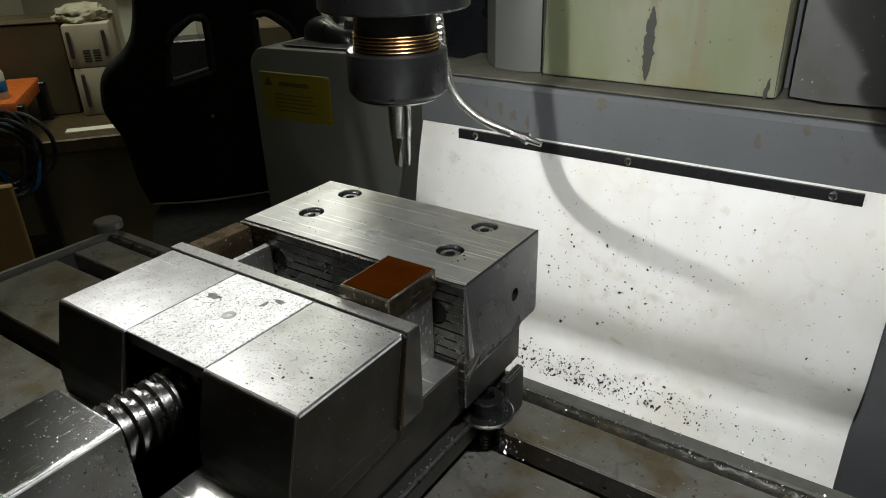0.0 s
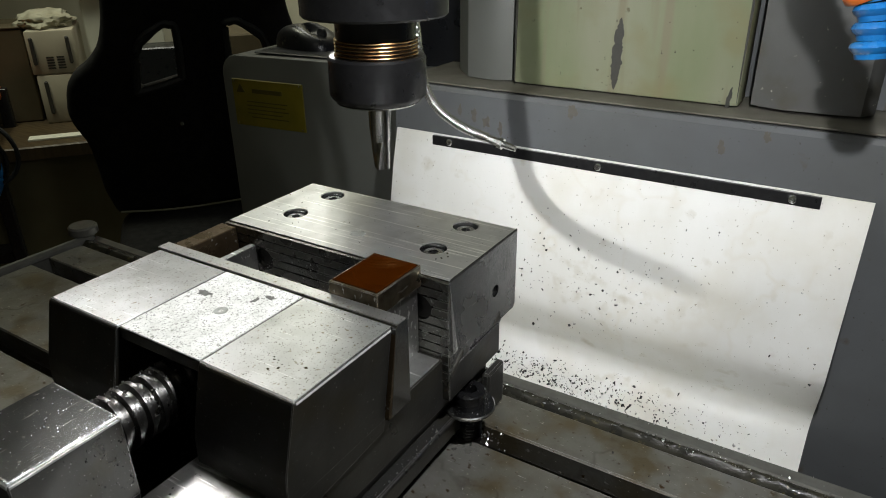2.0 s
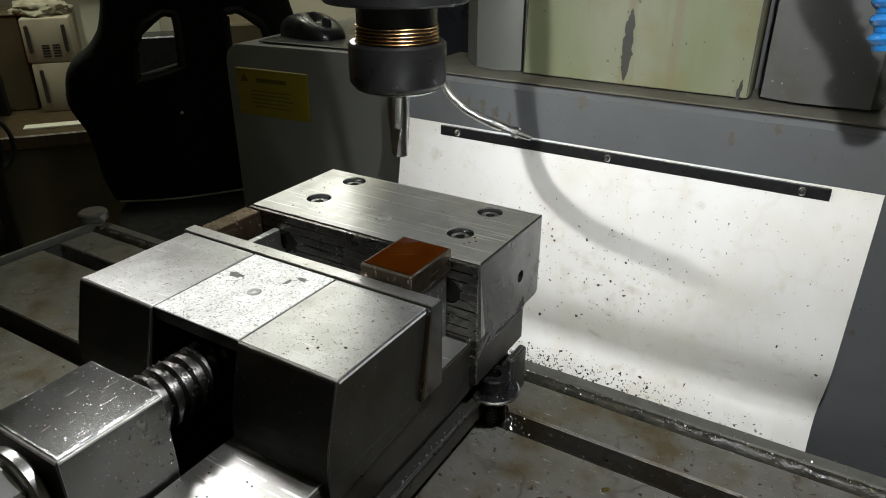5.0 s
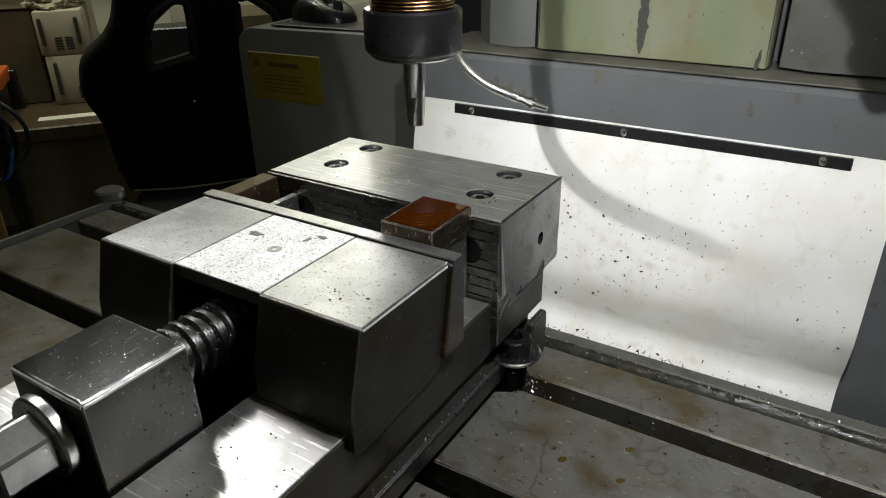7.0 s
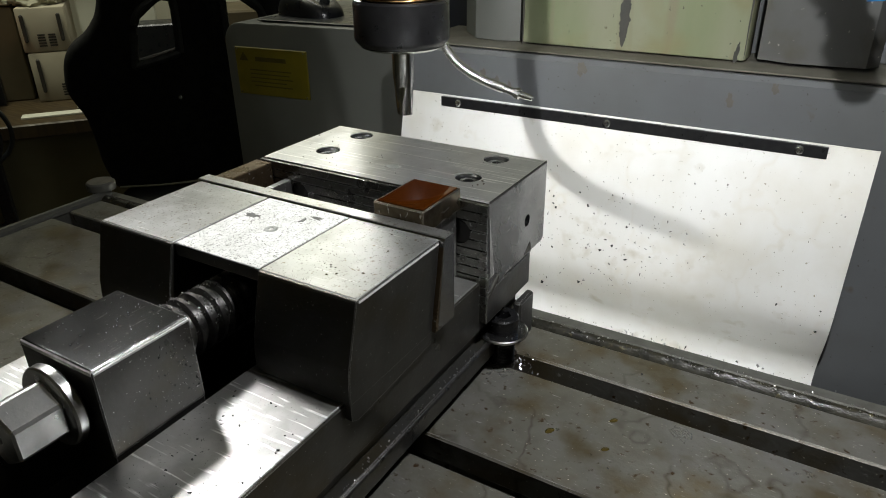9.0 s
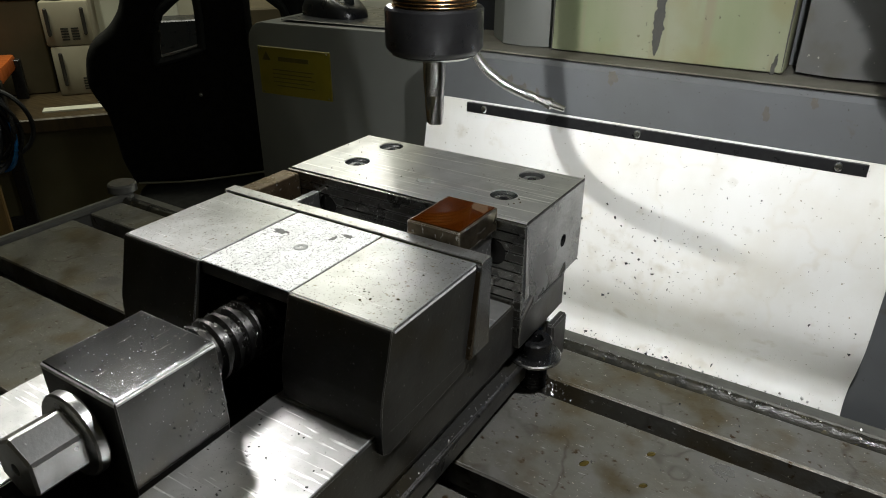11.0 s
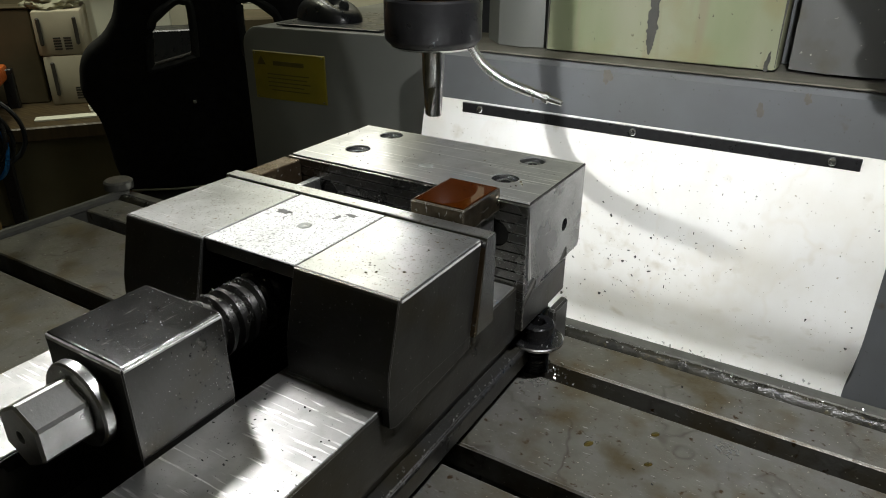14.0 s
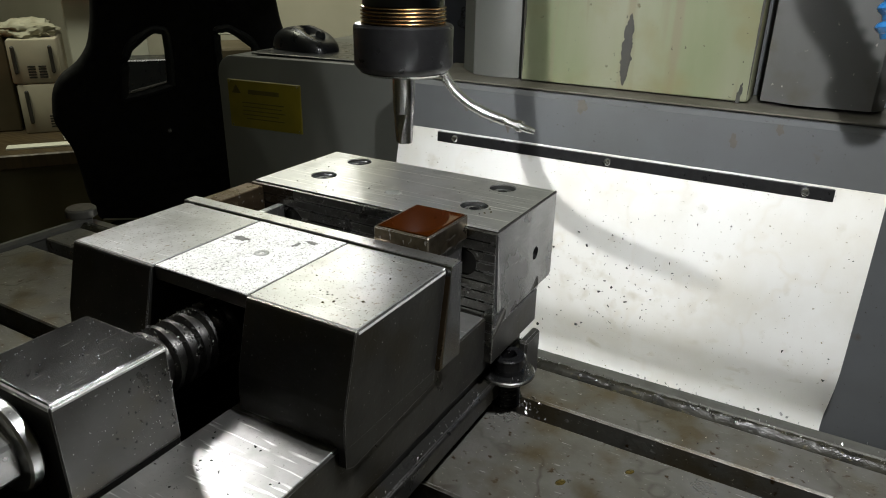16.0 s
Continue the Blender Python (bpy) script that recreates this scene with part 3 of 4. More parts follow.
part("end_rim", b, RIM_DULL, table, "dull grey gutter rim", smooth=True)
b = lathe(B(), [(0, -0.02), (0.008, -0.02), (0.008, 0.004), (0.0125, 0.005), (0.0125, 0.011), (0.011, 0.0125), (0, 0.0125)], 20, at(-0.358, 0.178, 0))
part("corner_plug", b, RIM_DULL, table, "round dull steel plug", smooth=True)
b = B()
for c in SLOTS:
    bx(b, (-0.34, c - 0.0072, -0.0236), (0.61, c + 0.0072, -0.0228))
part("slot_floor_strip", b, SLOT_DARK, table, "near-black strips along the slot floors")
part("saddle", bx(B(), (-0.25, -0.22, -0.85), (0.5, 0.15, -0.056)), CAB_PAINT, table, "grey saddle and knee below the table")

# ---- vise ----
Z = 0.1024
vise = thing("machine_vise", (0, 0.0, 0.0), "oily ground steel precision vise bolted across the table", "vise")
half = [(0.0215, 0.0584), (0.0705, 0.0584), (0.0712, 0.0577), (0.0712, 0.029), (0.0672, 0.0285), (0.0672, 0.0195), (0.0735, 0.0190), (0.0745, 0.0178), (0.0745, 0.0085), (0.0660, 0.0078), (0.0660, 0.0012)]
pts = half + [(-x, z) for x, z in half[::-1]] + [(-0.0215, 0.030), (0.0215, 0.030)]
part("base", prism(B(), pts, "y", -0.255, 0.160), STEEL_SIDE, vise, "oiled steel base with two rails, sides coloured dark as unlit")
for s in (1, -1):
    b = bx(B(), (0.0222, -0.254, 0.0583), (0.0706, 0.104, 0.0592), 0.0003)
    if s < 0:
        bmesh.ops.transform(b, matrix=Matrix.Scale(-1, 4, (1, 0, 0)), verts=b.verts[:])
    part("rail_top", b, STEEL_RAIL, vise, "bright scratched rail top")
for s in (1, -1):
    b = bx(B(), (0.0740, 0.1420, 0.0012), (0.0790, 0.1605, 0.0290), 0.0012)
    if s < 0:
        bmesh.ops.transform(b, matrix=Matrix.Scale(-1, 4, (1, 0, 0)), verts=b.verts[:])
    part("clamping_lug", b, STEEL_SIDE, vise)

# fixed jaw
b = B()
prism(b, [(0.1078, 0.0595), (0.1078, Z - 0.0012), (0.1085, Z - 0.0004), (0.1798, Z - 0.0004), (0.1805, Z - 0.0012), (0.1805, 0.0555), (0.1785, 0.0535), (0.164, 0.0535), (0.1605, 0.0510), (0.1605, 0.0340), (0.1078, 0.0340)], "x", -0.0745, 0.0745)
cut = B()
HOLES = [(x, y) for x in (-0.048, 0.048) for y in (0.1352, 0.1688)]
for x, y in HOLES:
    lathe(cut, [(0, 0.0903), (0.0072, 0.0903), (0.0072, Z - 0.001), (0.0078, Z + 0.004), (0, Z + 0.004)], 28, at(x, y, 0))
lathe(cut, [(0, -0.02), (0.0036, -0.02), (0.0036, 0.005), (0, 0.005)], 20, at(0.0745, 0.1557, 0.0750, 0, 90, 0))
part("fixed_jaw", drilled(b, cut), JAW_SIDE, vise, "ground steel fixed jaw block")
b = bx(B(), (-0.0742, 0.1082, Z - 0.0004), (0.0742, 0.1801, Z + 0.0002), 0.0002)
cut = B()
for x, y in HOLES:
    lathe(cut, [(0, Z - 0.003), (0.0074, Z - 0.003), (0.0074, Z + 0.003), (0, Z + 0.003)], 28, at(x, y, 0))
part("fixed_jaw_top", drilled(b, cut), STEEL_FIX, vise, "bright scratched ground top face")


part("edge_chamfer", prism(B(), [(0.0741, Z + 0.0004), (0.0745, Z + 0.0002), (0.0747, Z - 0.0007), (0.0741, Z - 0.0006)], "y", 0.1090, 0.1800), SLOT_DARK, vise, "dark oily chamfer")


def socket_screw(r_head, height, parent_thing, m, material, name="cap_screw"):
    """A socket head cap screw, its head's foot at the origin of m."""
    hx = r_head * 0.52
    b = B()
    lathe(b, [(0, 0), (r_head, 0), (r_head, height - 0.0008), (r_head - 0.0008, height), (0, height)], 28)
    c = B()
    prism(c, [(hx * math.cos(k * math.pi / 3), hx * math.sin(k * math.pi / 3)) for k in range(6)], "z", height * 0.4, height + 0.004)
    b = drilled(b, c)
    bmesh.ops.transform(b, matrix=m, verts=b.verts[:])
    return part(name, b, material, parent_thing, smooth=True)


for k, (x, y) in enumerate(HOLES):
    socket_screw(0.0057, 0.0095, vise, at(x, y, 0.0911, 0, 0, 17 * k), JAW_SIDE)
# serrated jaw plate of the fixed jaw
pts = [(0.1078, 0.0345), (0.1078, Z - 0.0006)]
z = Z - 0.0006
pts.append((0.1056, z))
while z > 0.055:
    pts += [(0.1056, z - 0.0040), (0.1064, z - 0.0043), (0.1064, z - 0.0048), (0.1056, z - 0.0051)]
    z -= 0.0051
pts += [(0.1056, 0.0345)]
b = prism(B(), pts, "x", -0.0748, 0.0748)
c = B()
for x in (-0.047, 0.0585):
    lathe(c, [(0, -0.004), (0.0068, -0.004), (0.0068, 0.004), (0, 0.004)], 24, at(x, 0.1056, 0.0850, 90))
part("fixed_jaw_plate", drilled(b, c), PLATE_ST, vise, "grooved steel jaw plate with bolt holes")
# dark discs close the shallow bores and stand in for the shade inside
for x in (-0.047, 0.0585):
    part("plate_hole_disc", lathe(B(), [(0, 0), (0.0068, 0.0), (0.0068, 0.0014), (0, 0.0014)], 24, at(x, 0.1090, 0.0850, 90)), SLOT_DARK, vise, "near-black disc in the bolt hole, its shade in the colour")
b = B()
front = [b.verts.new(p) for p in ((0.0747, 0.1056, Z - 0.0006), (0.0747, 0.1056, 0.0600), (0.0747, 0.1150, 0.0600), (0.0747, 0.1080, Z - 0.0012))]
ridge = [b.verts.new(p) for p in ((0.0752, 0.1072, Z - 0.0016), (0.0751, 0.1100, 0.0600))]
for f in ((0, 1, 5, 4), (4, 5, 2, 3), (0, 4, 3), (1, 2, 5), (0, 3, 2, 1)):
    b.faces.new([(front + ridge)[i] for i in f])
part("end_bevel", b, JAW_SIDE, vise, "bright bevelled end of the jaw plate")
part("jaw_foot", bx(B(), (0.0744, 0.1062, 0.0338), (0.0752, 0.1605, 0.0526), 0.0003), STEEL_SIDE, vise, "oiled foot of the fixed jaw in the shaded steel")
# flat matte-dark prisms in place of cut recesses; the recess shade is their colour
part("notch_shade_patch", prism(B(), [(0.1535, 0.0540), (0.1625, 0.0540), (0.1612, 0.0595)], "x", 0.0744, 0.0748), VENT, vise)
part("notch_shade_patch", prism(B(), [(0.1065, 0.0475), (0.1195, 0.0555), (0.1195, 0.0585), (0.1165, 0.0565), (0.1065, 0.0500)], "x", 0.0746, 0.0755), VENT, vise)

# movable jaw: two cheeks and a middle piece
prof_m = [(0.0008, Z), (0.0596, Z), (0.0602, Z - 0.0008), (0.0520, 0.0594), (-0.0082, 0.0594), (-0.0080, 0.0680), (-0.0072, 0.0750), (0.0, Z - 0.0008)]
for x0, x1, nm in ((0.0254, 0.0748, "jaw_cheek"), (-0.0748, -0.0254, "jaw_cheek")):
    ck = part(nm, prism(B(), prof_m, "x", x0, x1, 0.0004), STEEL_SIDE, vise, "oiled jaw cheek, unlit faces coloured dark")
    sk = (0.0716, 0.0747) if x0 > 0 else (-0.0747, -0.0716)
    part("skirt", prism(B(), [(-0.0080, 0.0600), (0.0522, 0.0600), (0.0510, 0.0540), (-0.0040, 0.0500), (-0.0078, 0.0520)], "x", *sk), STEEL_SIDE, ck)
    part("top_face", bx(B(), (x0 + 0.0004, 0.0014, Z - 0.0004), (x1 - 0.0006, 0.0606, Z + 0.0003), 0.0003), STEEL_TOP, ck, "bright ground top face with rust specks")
    if x0 > 0:
        part("side_bevel", prism(B(), [(x1 - 0.0010, Z + 0.0003), (x1 + 0.0001, Z - 0.0008), (x1 + 0.0002, Z - 0.0016), (x1 - 0.0010, Z - 0.0010)], "y", 0.0016, 0.0592), WORN, ck, "shiny worn side edge")
    part("front_bevel", prism(B(), [(0.0014, Z + 0.0003), (0.0002, Z - 0.0010), (-0.0002, Z - 0.0016), (0.0014, Z - 0.0016)], "x", x0 + 0.0004, x1 - 0.0006), WORN, ck, "shiny worn front edge")
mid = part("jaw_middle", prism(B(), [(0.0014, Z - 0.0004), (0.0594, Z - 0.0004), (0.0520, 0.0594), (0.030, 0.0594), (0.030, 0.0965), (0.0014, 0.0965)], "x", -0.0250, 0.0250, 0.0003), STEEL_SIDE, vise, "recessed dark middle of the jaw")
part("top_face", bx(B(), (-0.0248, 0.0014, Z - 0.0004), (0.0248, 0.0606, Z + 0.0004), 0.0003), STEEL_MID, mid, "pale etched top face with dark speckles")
b = lathe(B(), [(0, -0.0001), (0.0010, 0.0), (0.0014, 0.00035), (0.0026, 0.0004), (0.0032, 0.0001), (0.0033, -0.001), (0, -0.001)], 24, at(0.0025, 0.0325, Z + 0.0004))
part("plug", b, DULL, mid, "small dark plug in the top")
pts = [(0.0604, Z - 0.0004), (0.0612, Z + 0.0010), (0.0680, Z + 0.0010), (0.0692, Z + 0.0002), (0.0692, 0.0596), (0.0545, 0.0596)]
part("movable_jaw_plate", prism(B(), pts, "x", -0.0765, 0.0770, 0.0003), JAW_SIDE, vise, "bright-edged steel jaw plate")
part("plate_top", prism(B(), [(0.0610, Z + 0.0009), (0.0682, Z + 0.0009), (0.0680, Z + 0.0014), (0.0613, Z + 0.0014)], "x", -0.0763, 0.0768), STEEL_TOP, vise, "bright worn top edge")
part("shim", prism(B(), [(0.0600, Z - 0.003), (0.0615, Z - 0.004), (0.0546, 0.0597), (0.0522, 0.0597)], "x", 0.0746, 0.0767), BROWN_ST, vise, "brown oily shim strip")

part("worn_flange_edge", prism(B(), [(0.0729, 0.0193), (0.0742, 0.0184), (0.0748, 0.0174), (0.0742, 0.0174), (0.0729, 0.0186)], "y", -0.2540, 0.1400), SCREW_ST, vise, "shiny worn flange edge")

# screw, bearing block and hex end
block = part("bearing_block", prism(B(), [(-0.0720, 0.0597), (-0.0722, 0.0958), (-0.0714, 0.0966), (-0.0325, 0.0966), (-0.0317, 0.0958), (-0.0310, 0.0597)], "x", -0.0205, 0.0205, 0.0005), STEEL_SIDE, vise, "worn steel bearing block, sides in the shaded steel")
part("top_face", bx(B(), (-0.0199, -0.0716, 0.0963), (0.0199, -0.0322, 0.0970), 0.0003), STEEL_BLOCK, block, "scratched speckled top face")
part("worn_edge", prism(B(), [(0.0192, 0.0970), (0.0207, 0.0958), (0.0207, 0.0950), (0.0192, 0.0962)], "y", -0.0716, -0.0322), WORN, block, "shiny worn edge")
part("worn_edge", prism(B(), [(-0.0710, 0.0970), (-0.0722, 0.0962), (-0.0724, 0.0950), (-0.0710, 0.0960)], "x", -0.0199, 0.0199), WORN, block, "shiny worn edge")
part("key", bx(B(), (-0.0200, -0.0715, 0.0302), (0.0200, -0.0315, 0.0597)), STEEL_SIDE, block)
SCREW_Z = 0.0785
b = B()
rings, seg, turns, pitch, y0 = [], 28, 7, 0.0058, -0.033
n = turns * seg
prof_t = ((0.0, 0.0128), (0.32, 0.0128), (0.40, 0.0098), (0.92, 0.0098), (1.0, 0.0128))
prev = None
for k in range(n + 1):
    a = 2 * math.pi * k / seg
    row = [b.verts.new((r * math.cos(a), y0 + pitch * (k / seg + p), SCREW_Z + r * math.sin(a))) for p, r in prof_t]
    if prev:
        for i in range(len(row) - 1):
            b.faces.new((prev[i], prev[i + 1], row[i + 1], row[i]))
    prev = row
lathe(b, [(0, 0), (0.0099, 0), (0.0099, 0.06), (0, 0.06)], 24, at(0, 0.028, SCREW_Z, 90))
part("lead_screw", b, SCREW_ST, vise, "oily square-thread lead screw", smooth=True)
b = lathe(B(), [(0.0085, 0), (0.0150, 0), (0.0157, 0.0008), (0.0157, 0.0036), (0.0150, 0.0044), (0.0085, 0.0044)], 36, at(0, -0.0740, SCREW_Z, 90))
part("collar", b, HEX_ST, vise, "polished round collar", smooth=True)
b = B()
rh = 0.0118
prism(b, [(rh * math.cos(math.pi / 6 + k * math.pi / 3), rh * math.sin(math.pi / 6 + k * math.pi / 3)) for k in range(6)], "z", 0, 0.0178, 0.0009, 1, at(0, -0.0784, SCREW_Z, 90))
c = lathe(B(), [(0, 0.009), (0.0022, 0.009), (0.0026, 0.03), (0, 0.03)], 16, at(0, -0.0784, SCREW_Z, 90))
part("hex_drive", drilled(b, c), HEX_ST, vise, "polished hexagonal drive end")

# bolts that hold the vise to the table
for s in (1, -1):
    bolt = thing("clamping_bolt", (s * 0.0762, 0.1245, 0.0), "black oily socket head bolt with a steel washer in the T-slot", "bolt", "bolts holding the vise")
    head = socket_screw(0.0088, 0.0092, bolt, at(s * 0.0762, 0.1245, 0.0214, 0, 0, 12), WET_BLACK, "head")
    part("washer", lathe(B(), [(0.006, 0), (0.0137, 0), (0.0142, 0.0005), (0.0142, 0.0016), (0.0136, 0.0022), (0.006, 0.0022)], 32, at(s * 0.0762, 0.1245, 0.0192)), JAW_SIDE, bolt, "bright worn washer", smooth=True)
    part("shank", lathe(B(), [(0, -0.022), (0.006, -0.022), (0.006, 0.0214), (0, 0.0214)], 20, at(s * 0.0762, 0.1245, 0)), STEEL_SIDE, bolt, smooth=True)
    b = B()
    lathe(b, [(0.0058, 0.0)] + [p for k in range(9) for p in ((0.0062, 0.0004 + 0.002 * k), (0.0072, 0.0012 + 0.002 * k), (0.0062, 0.0020 + 0.002 * k))] + [(0.0058, 0.0192)], 20, at(s * 0.0762, 0.1245, 0.0))
    part("thread", b, WET_BLACK, bolt, "oily stud thread")

# ---- workpiece and spacer between the jaws ----
work = thing("workpiece", (0.045, 0.088, 0.085), "small steel block flooded with brown cutting oil", "workpiece")
part("steel_block", bx(B(), (0.0328, 0.0695, 0.0975), (0.0606, 0.1045, 0.1092), 0.0005), WORK_ST, work, "oily machined steel sides")
b = bx(B(), (0.0340, 0.0709, 0.1088), (0.0596, 0.1035, 0.1097), 0.0006, 2)
part("oil_film", b, OIL, work, "glossy brown oil pool on top")
for x in (0.0365, 0.0535):
    single("parallel_bar", bx(B(), (x, 0.0694, 0.0592), (x + 0.004, 0.1054, 0.0975), 0.0003), STEEL_RAIL, "thin ground parallel bar between the jaws", "parallel bar", group="parallel bars")
single("spacer_block", bx(B(), (-0.0775, 0.0712, 0.0592), (-0.0655, 0.1052, 0.1012), 0.0008, 2), BROWN_ST, "brown oily steel spacer block between the jaws", "spacer block")
single("parallel_bar", bx(B(), (-0.0560, 0.0694, 0.0592), (-0.0520, 0.1054, 0.0930), 0.0003), STEEL_RAIL, "thin ground parallel bar between the jaws", "parallel bar", group="parallel bars")

# ---- spindle, collet chuck and cutter ----
SX, SY, TIP = -0.062, 0.240, 0.0985
spindle = thing("spindle_head", (SX, SY, 0.62), "machine spindle with a black collet chuck and an end mill", "spindle")
S = at(SX, SY, TIP)
part("nose_flange", lathe(B(), [(0.027, 0.104), (0.047, 0.104), (0.0485, 0.1055), (0.0485, 0.25), (0, 0.25)], 48, S), BLACK_OXIDE, spindle, "dark steel spindle nose", smooth=True)
part("chuck_body", lathe(B(), [(0, 0.07), (0.0268, 0.07), (0.0268, 0.1045), (0, 0.1045)], 48, S), RUBBER, spindle, "glossy black chuck body", smooth=True)
rows = []
for k in range(7):
    z0 = 0.0745 + 0.0023 * k
    rows += [(0.0264, z0), (0.0280, z0 + 0.0007), (0.0282, z0 + 0.0011), (0.0280, z0 + 0.0015), (0.0264, z0 + 0.0021)]
part("thread", lathe(B(), [(0.026, 0.0740), *rows, (0.026, rows[-1][1] + 0.0002)], 48, S), COPPER, spindle, "oily bronze-coloured chuck thread", smooth=True)
part("nut", lathe(B(), [(0.009, 0.0475), (0.0255, 0.0475), (0.0290, 0.0490), (0.0320, 0.0518), (0.0330, 0.0535), (0.0330, 0.0775), (0.0318, 0.0790), (0.0283, 0.0790), (0.0283, 0.074)], 56, S), BLACK_OXIDE, spindle, "matt black clamping nut", smooth=True)
part("nut_face", lathe(B(), [(0.0085, 0.0468), (0.0262, 0.0468), (0.0292, 0.0486), (0.0285, 0.0490), (0.0085, 0.0476)], 56, S), CHROME, spindle, "worn bright lower rim", smooth=True)
b = B()
lathe(b, [(0, 0.020), (0.0070, 0.0202), (0.0076, 0.03), (0.0078, 0.05), (0, 0.05)], 32, S)
part("cutter_shank", b, CHROME, spindle, "polished round shank", smooth=True)
b = B()
nz, ns = 30, 48
prev = None
for i in range(nz + 1):
    z = 0.0272 * i / nz
    tw = math.radians(30) * i / nz * 1.6
    row = []
    for k in range(ns):
        a = 2 * math.pi * k / ns
        ph = (2 * a / (2 * math.pi)) % 1.0
        r = 0.0066 - 0.0018 * max(0.0, math.sin(math.pi * min(1.0, ph / 0.55))) * (1.0 if z < 0.022 else max(0.0, (0.0272 - z) / 0.0052))
        row.append(b.verts.new(S @ Vector((r * math.cos(a + tw), r * math.sin(a + tw), z))))
    if prev:
        for k in range(ns):
            b.faces.new((prev[k], prev[(k + 1) % ns], row[(k + 1) % ns], row[k]))
    else:
        b.faces.new(row[::-1])
    prev = row
b.faces.new(prev)
part("end_mill", b, CHROME, spindle, "bright fluted end mill")
part("quill_housing", lathe(B(), [(0, 0.25), (0.07, 0.25), (0.07, 0.62), (0, 0.62)], 40, S), GREY_PAINT, spindle, "grey spindle housing", smooth=True)

# coolant tube beside the spindle
pipe = thing("coolant_tube", (-0.100, 0.360, 0.30), "braided flexible steel coolant tube with a brass-bright nozzle", "coolant tube")
pts = smooth_line([(-0.075, 0.262, 0.400), (-0.088, 0.290, 0.330), (-0.1000, 0.332, 0.240), (-0.0985, 0.342, 0.180), (-0.0945, 0.3428, 0.147), (-0.0885, 0.3432, 0.1290), (-0.0790, 0.3435, 0.1172), (-0.0658, 0.3440, 0.1085), (-0.0520, 0.3443, 0.1030), (-0.0394, 0.3447, 0.0995)], 36)
part("braided_tube", tube(B(), pts, lambda s: 0.0037 + (0.0004 if int(s * 999) % 4 < 2 else 0.0), 14), CHROME, pipe, "braided steel tube")
d0, d1 = Vector((-0.0394, 0.3447, 0.0995)), Vector((-0.0075, 0.3457, 0.0922))
ax = (d1 - d0).normalized()
Q = Matrix.Translation(d0) @ ax.to_track_quat("Z", "Y").to_matrix().to_4x4()
L = (d1 - d0).length
part("ferrule", lathe(B(), [(0, -0.004), (0.0040, -0.004), (0.0040, 0.006), (0.0034, 0.007), (0, 0.007)], 20, Q), CHROME, pipe, "crimped ferrule", smooth=True)
part("coupling", lathe(B(), [(0, 0.007), (0.0034, 0.007), (0.0034, L * 0.52), (0.0048, L * 0.53), (0.0048, L * 0.65), (0, L * 0.65)], 8, Q), CHROME, pipe, "hex coupling")
part("nozzle", lathe(B(), [(0, L * 0.65), (0.0028, L * 0.65), (0.0028, L * 0.8), (0.0021, L), (0.0011, L), (0.0010, L * 0.9)], 20, Q), CHROME, pipe, "thin bright nozzle", smooth=True)

# ---- small dirt ----
rng = random.Random(21)


def blot(name, cx, cy, w, h, z, seed, material, parent, label):
    """A thin ragged patch of grime on a level surface."""
    n = 56
    pts = []
    for k in range(n):
        a = 2 * math.pi * k / n
        r = 1.0 + 0.45 * noise.noise((math.cos(a) * 1.5 + seed, math.sin(a) * 1.5, seed * 0.7)) + 0.5 * noise.noise((math.cos(a) * 6, math.sin(a) * 6, seed * 2.1))
        pts.append((cx + w * r * math.cos(a), cy + h * r * math.sin(a)))
    return part(name, prism(B(), pts, "z", z - 0.0003, z + 0.00012), material, parent, label)


blot("scuff", -0.0165, 0.0400, 0.0035, 0.0020, Z + 0.0004, 3, GRIME, mid, "dark scuff mark")
blot("scuff", 0.0130, 0.0520, 0.0028, 0.0013, Z + 0.0004, 8, GRIME, mid, "dark scuff mark")
blot("scuff", 0.0085, 0.0470, 0.0010, 0.0022, Z + 0.0004, 5, GRIME, mid, "dark scuff mark")
blot("punch_mark", 0.003, 0.1300, 0.0042, 0.0030, Z + 0.0002, 6, DULL, vise, "dull spot on the jaw top")
b = B()
for x, y, r in ((0.148, 0.106, 0.0024), (0.123, 0.083, 0.0028), (0.151, 0.084, 0.0022)):
    bmesh.ops.create_icosphere(b, subdivisions=3, radius=1.0, matrix=Matrix.Translation((x, y, 0.0)) @ Matrix.Rotation(r * 400, 4, "Z") @ Matrix.Diagonal((r, 0.62 * r, 0.0003, 1)))
for x, y in ((0.0600, 0.1300), (0.0575, 0.1335), (0.0550, 0.0135), (0.0640, 0.0190), (0.0520, 0.0110), (0.0615, 0.0400), (0.0580, 0.1270)):
    bmesh.ops.create_icosphere(b, subdivisions=2, radius=1.0, matrix=Matrix.Translation((x, y, Z + 0.0003)) @ Matrix.Diagonal((rng.uniform(0.0004, 0.0009), rng.uniform(0.0004, 0.0008), 0.0004, 1)))
for k in range(16):
    x, y, r = rng.gauss(0.046, 0.011), rng.gauss(0.024, 0.012), rng.uniform(0.00018, 0.00042)
    if 0.027 < x < 0.073 and 0.003 < y < 0.057:
        bmesh.ops.create_icosphere(b, subdivisions=1, radius=1.0, matrix=Matrix.Translation((x, y, Z + 0.0003)) @ Matrix.Diagonal((r * 1.3, r, r * 0.6, 1)))
single("oil_drops", b, DROP, "yellow oil drops on the jaw tops and table", "oil", "stuff", smooth=True)
b = B()
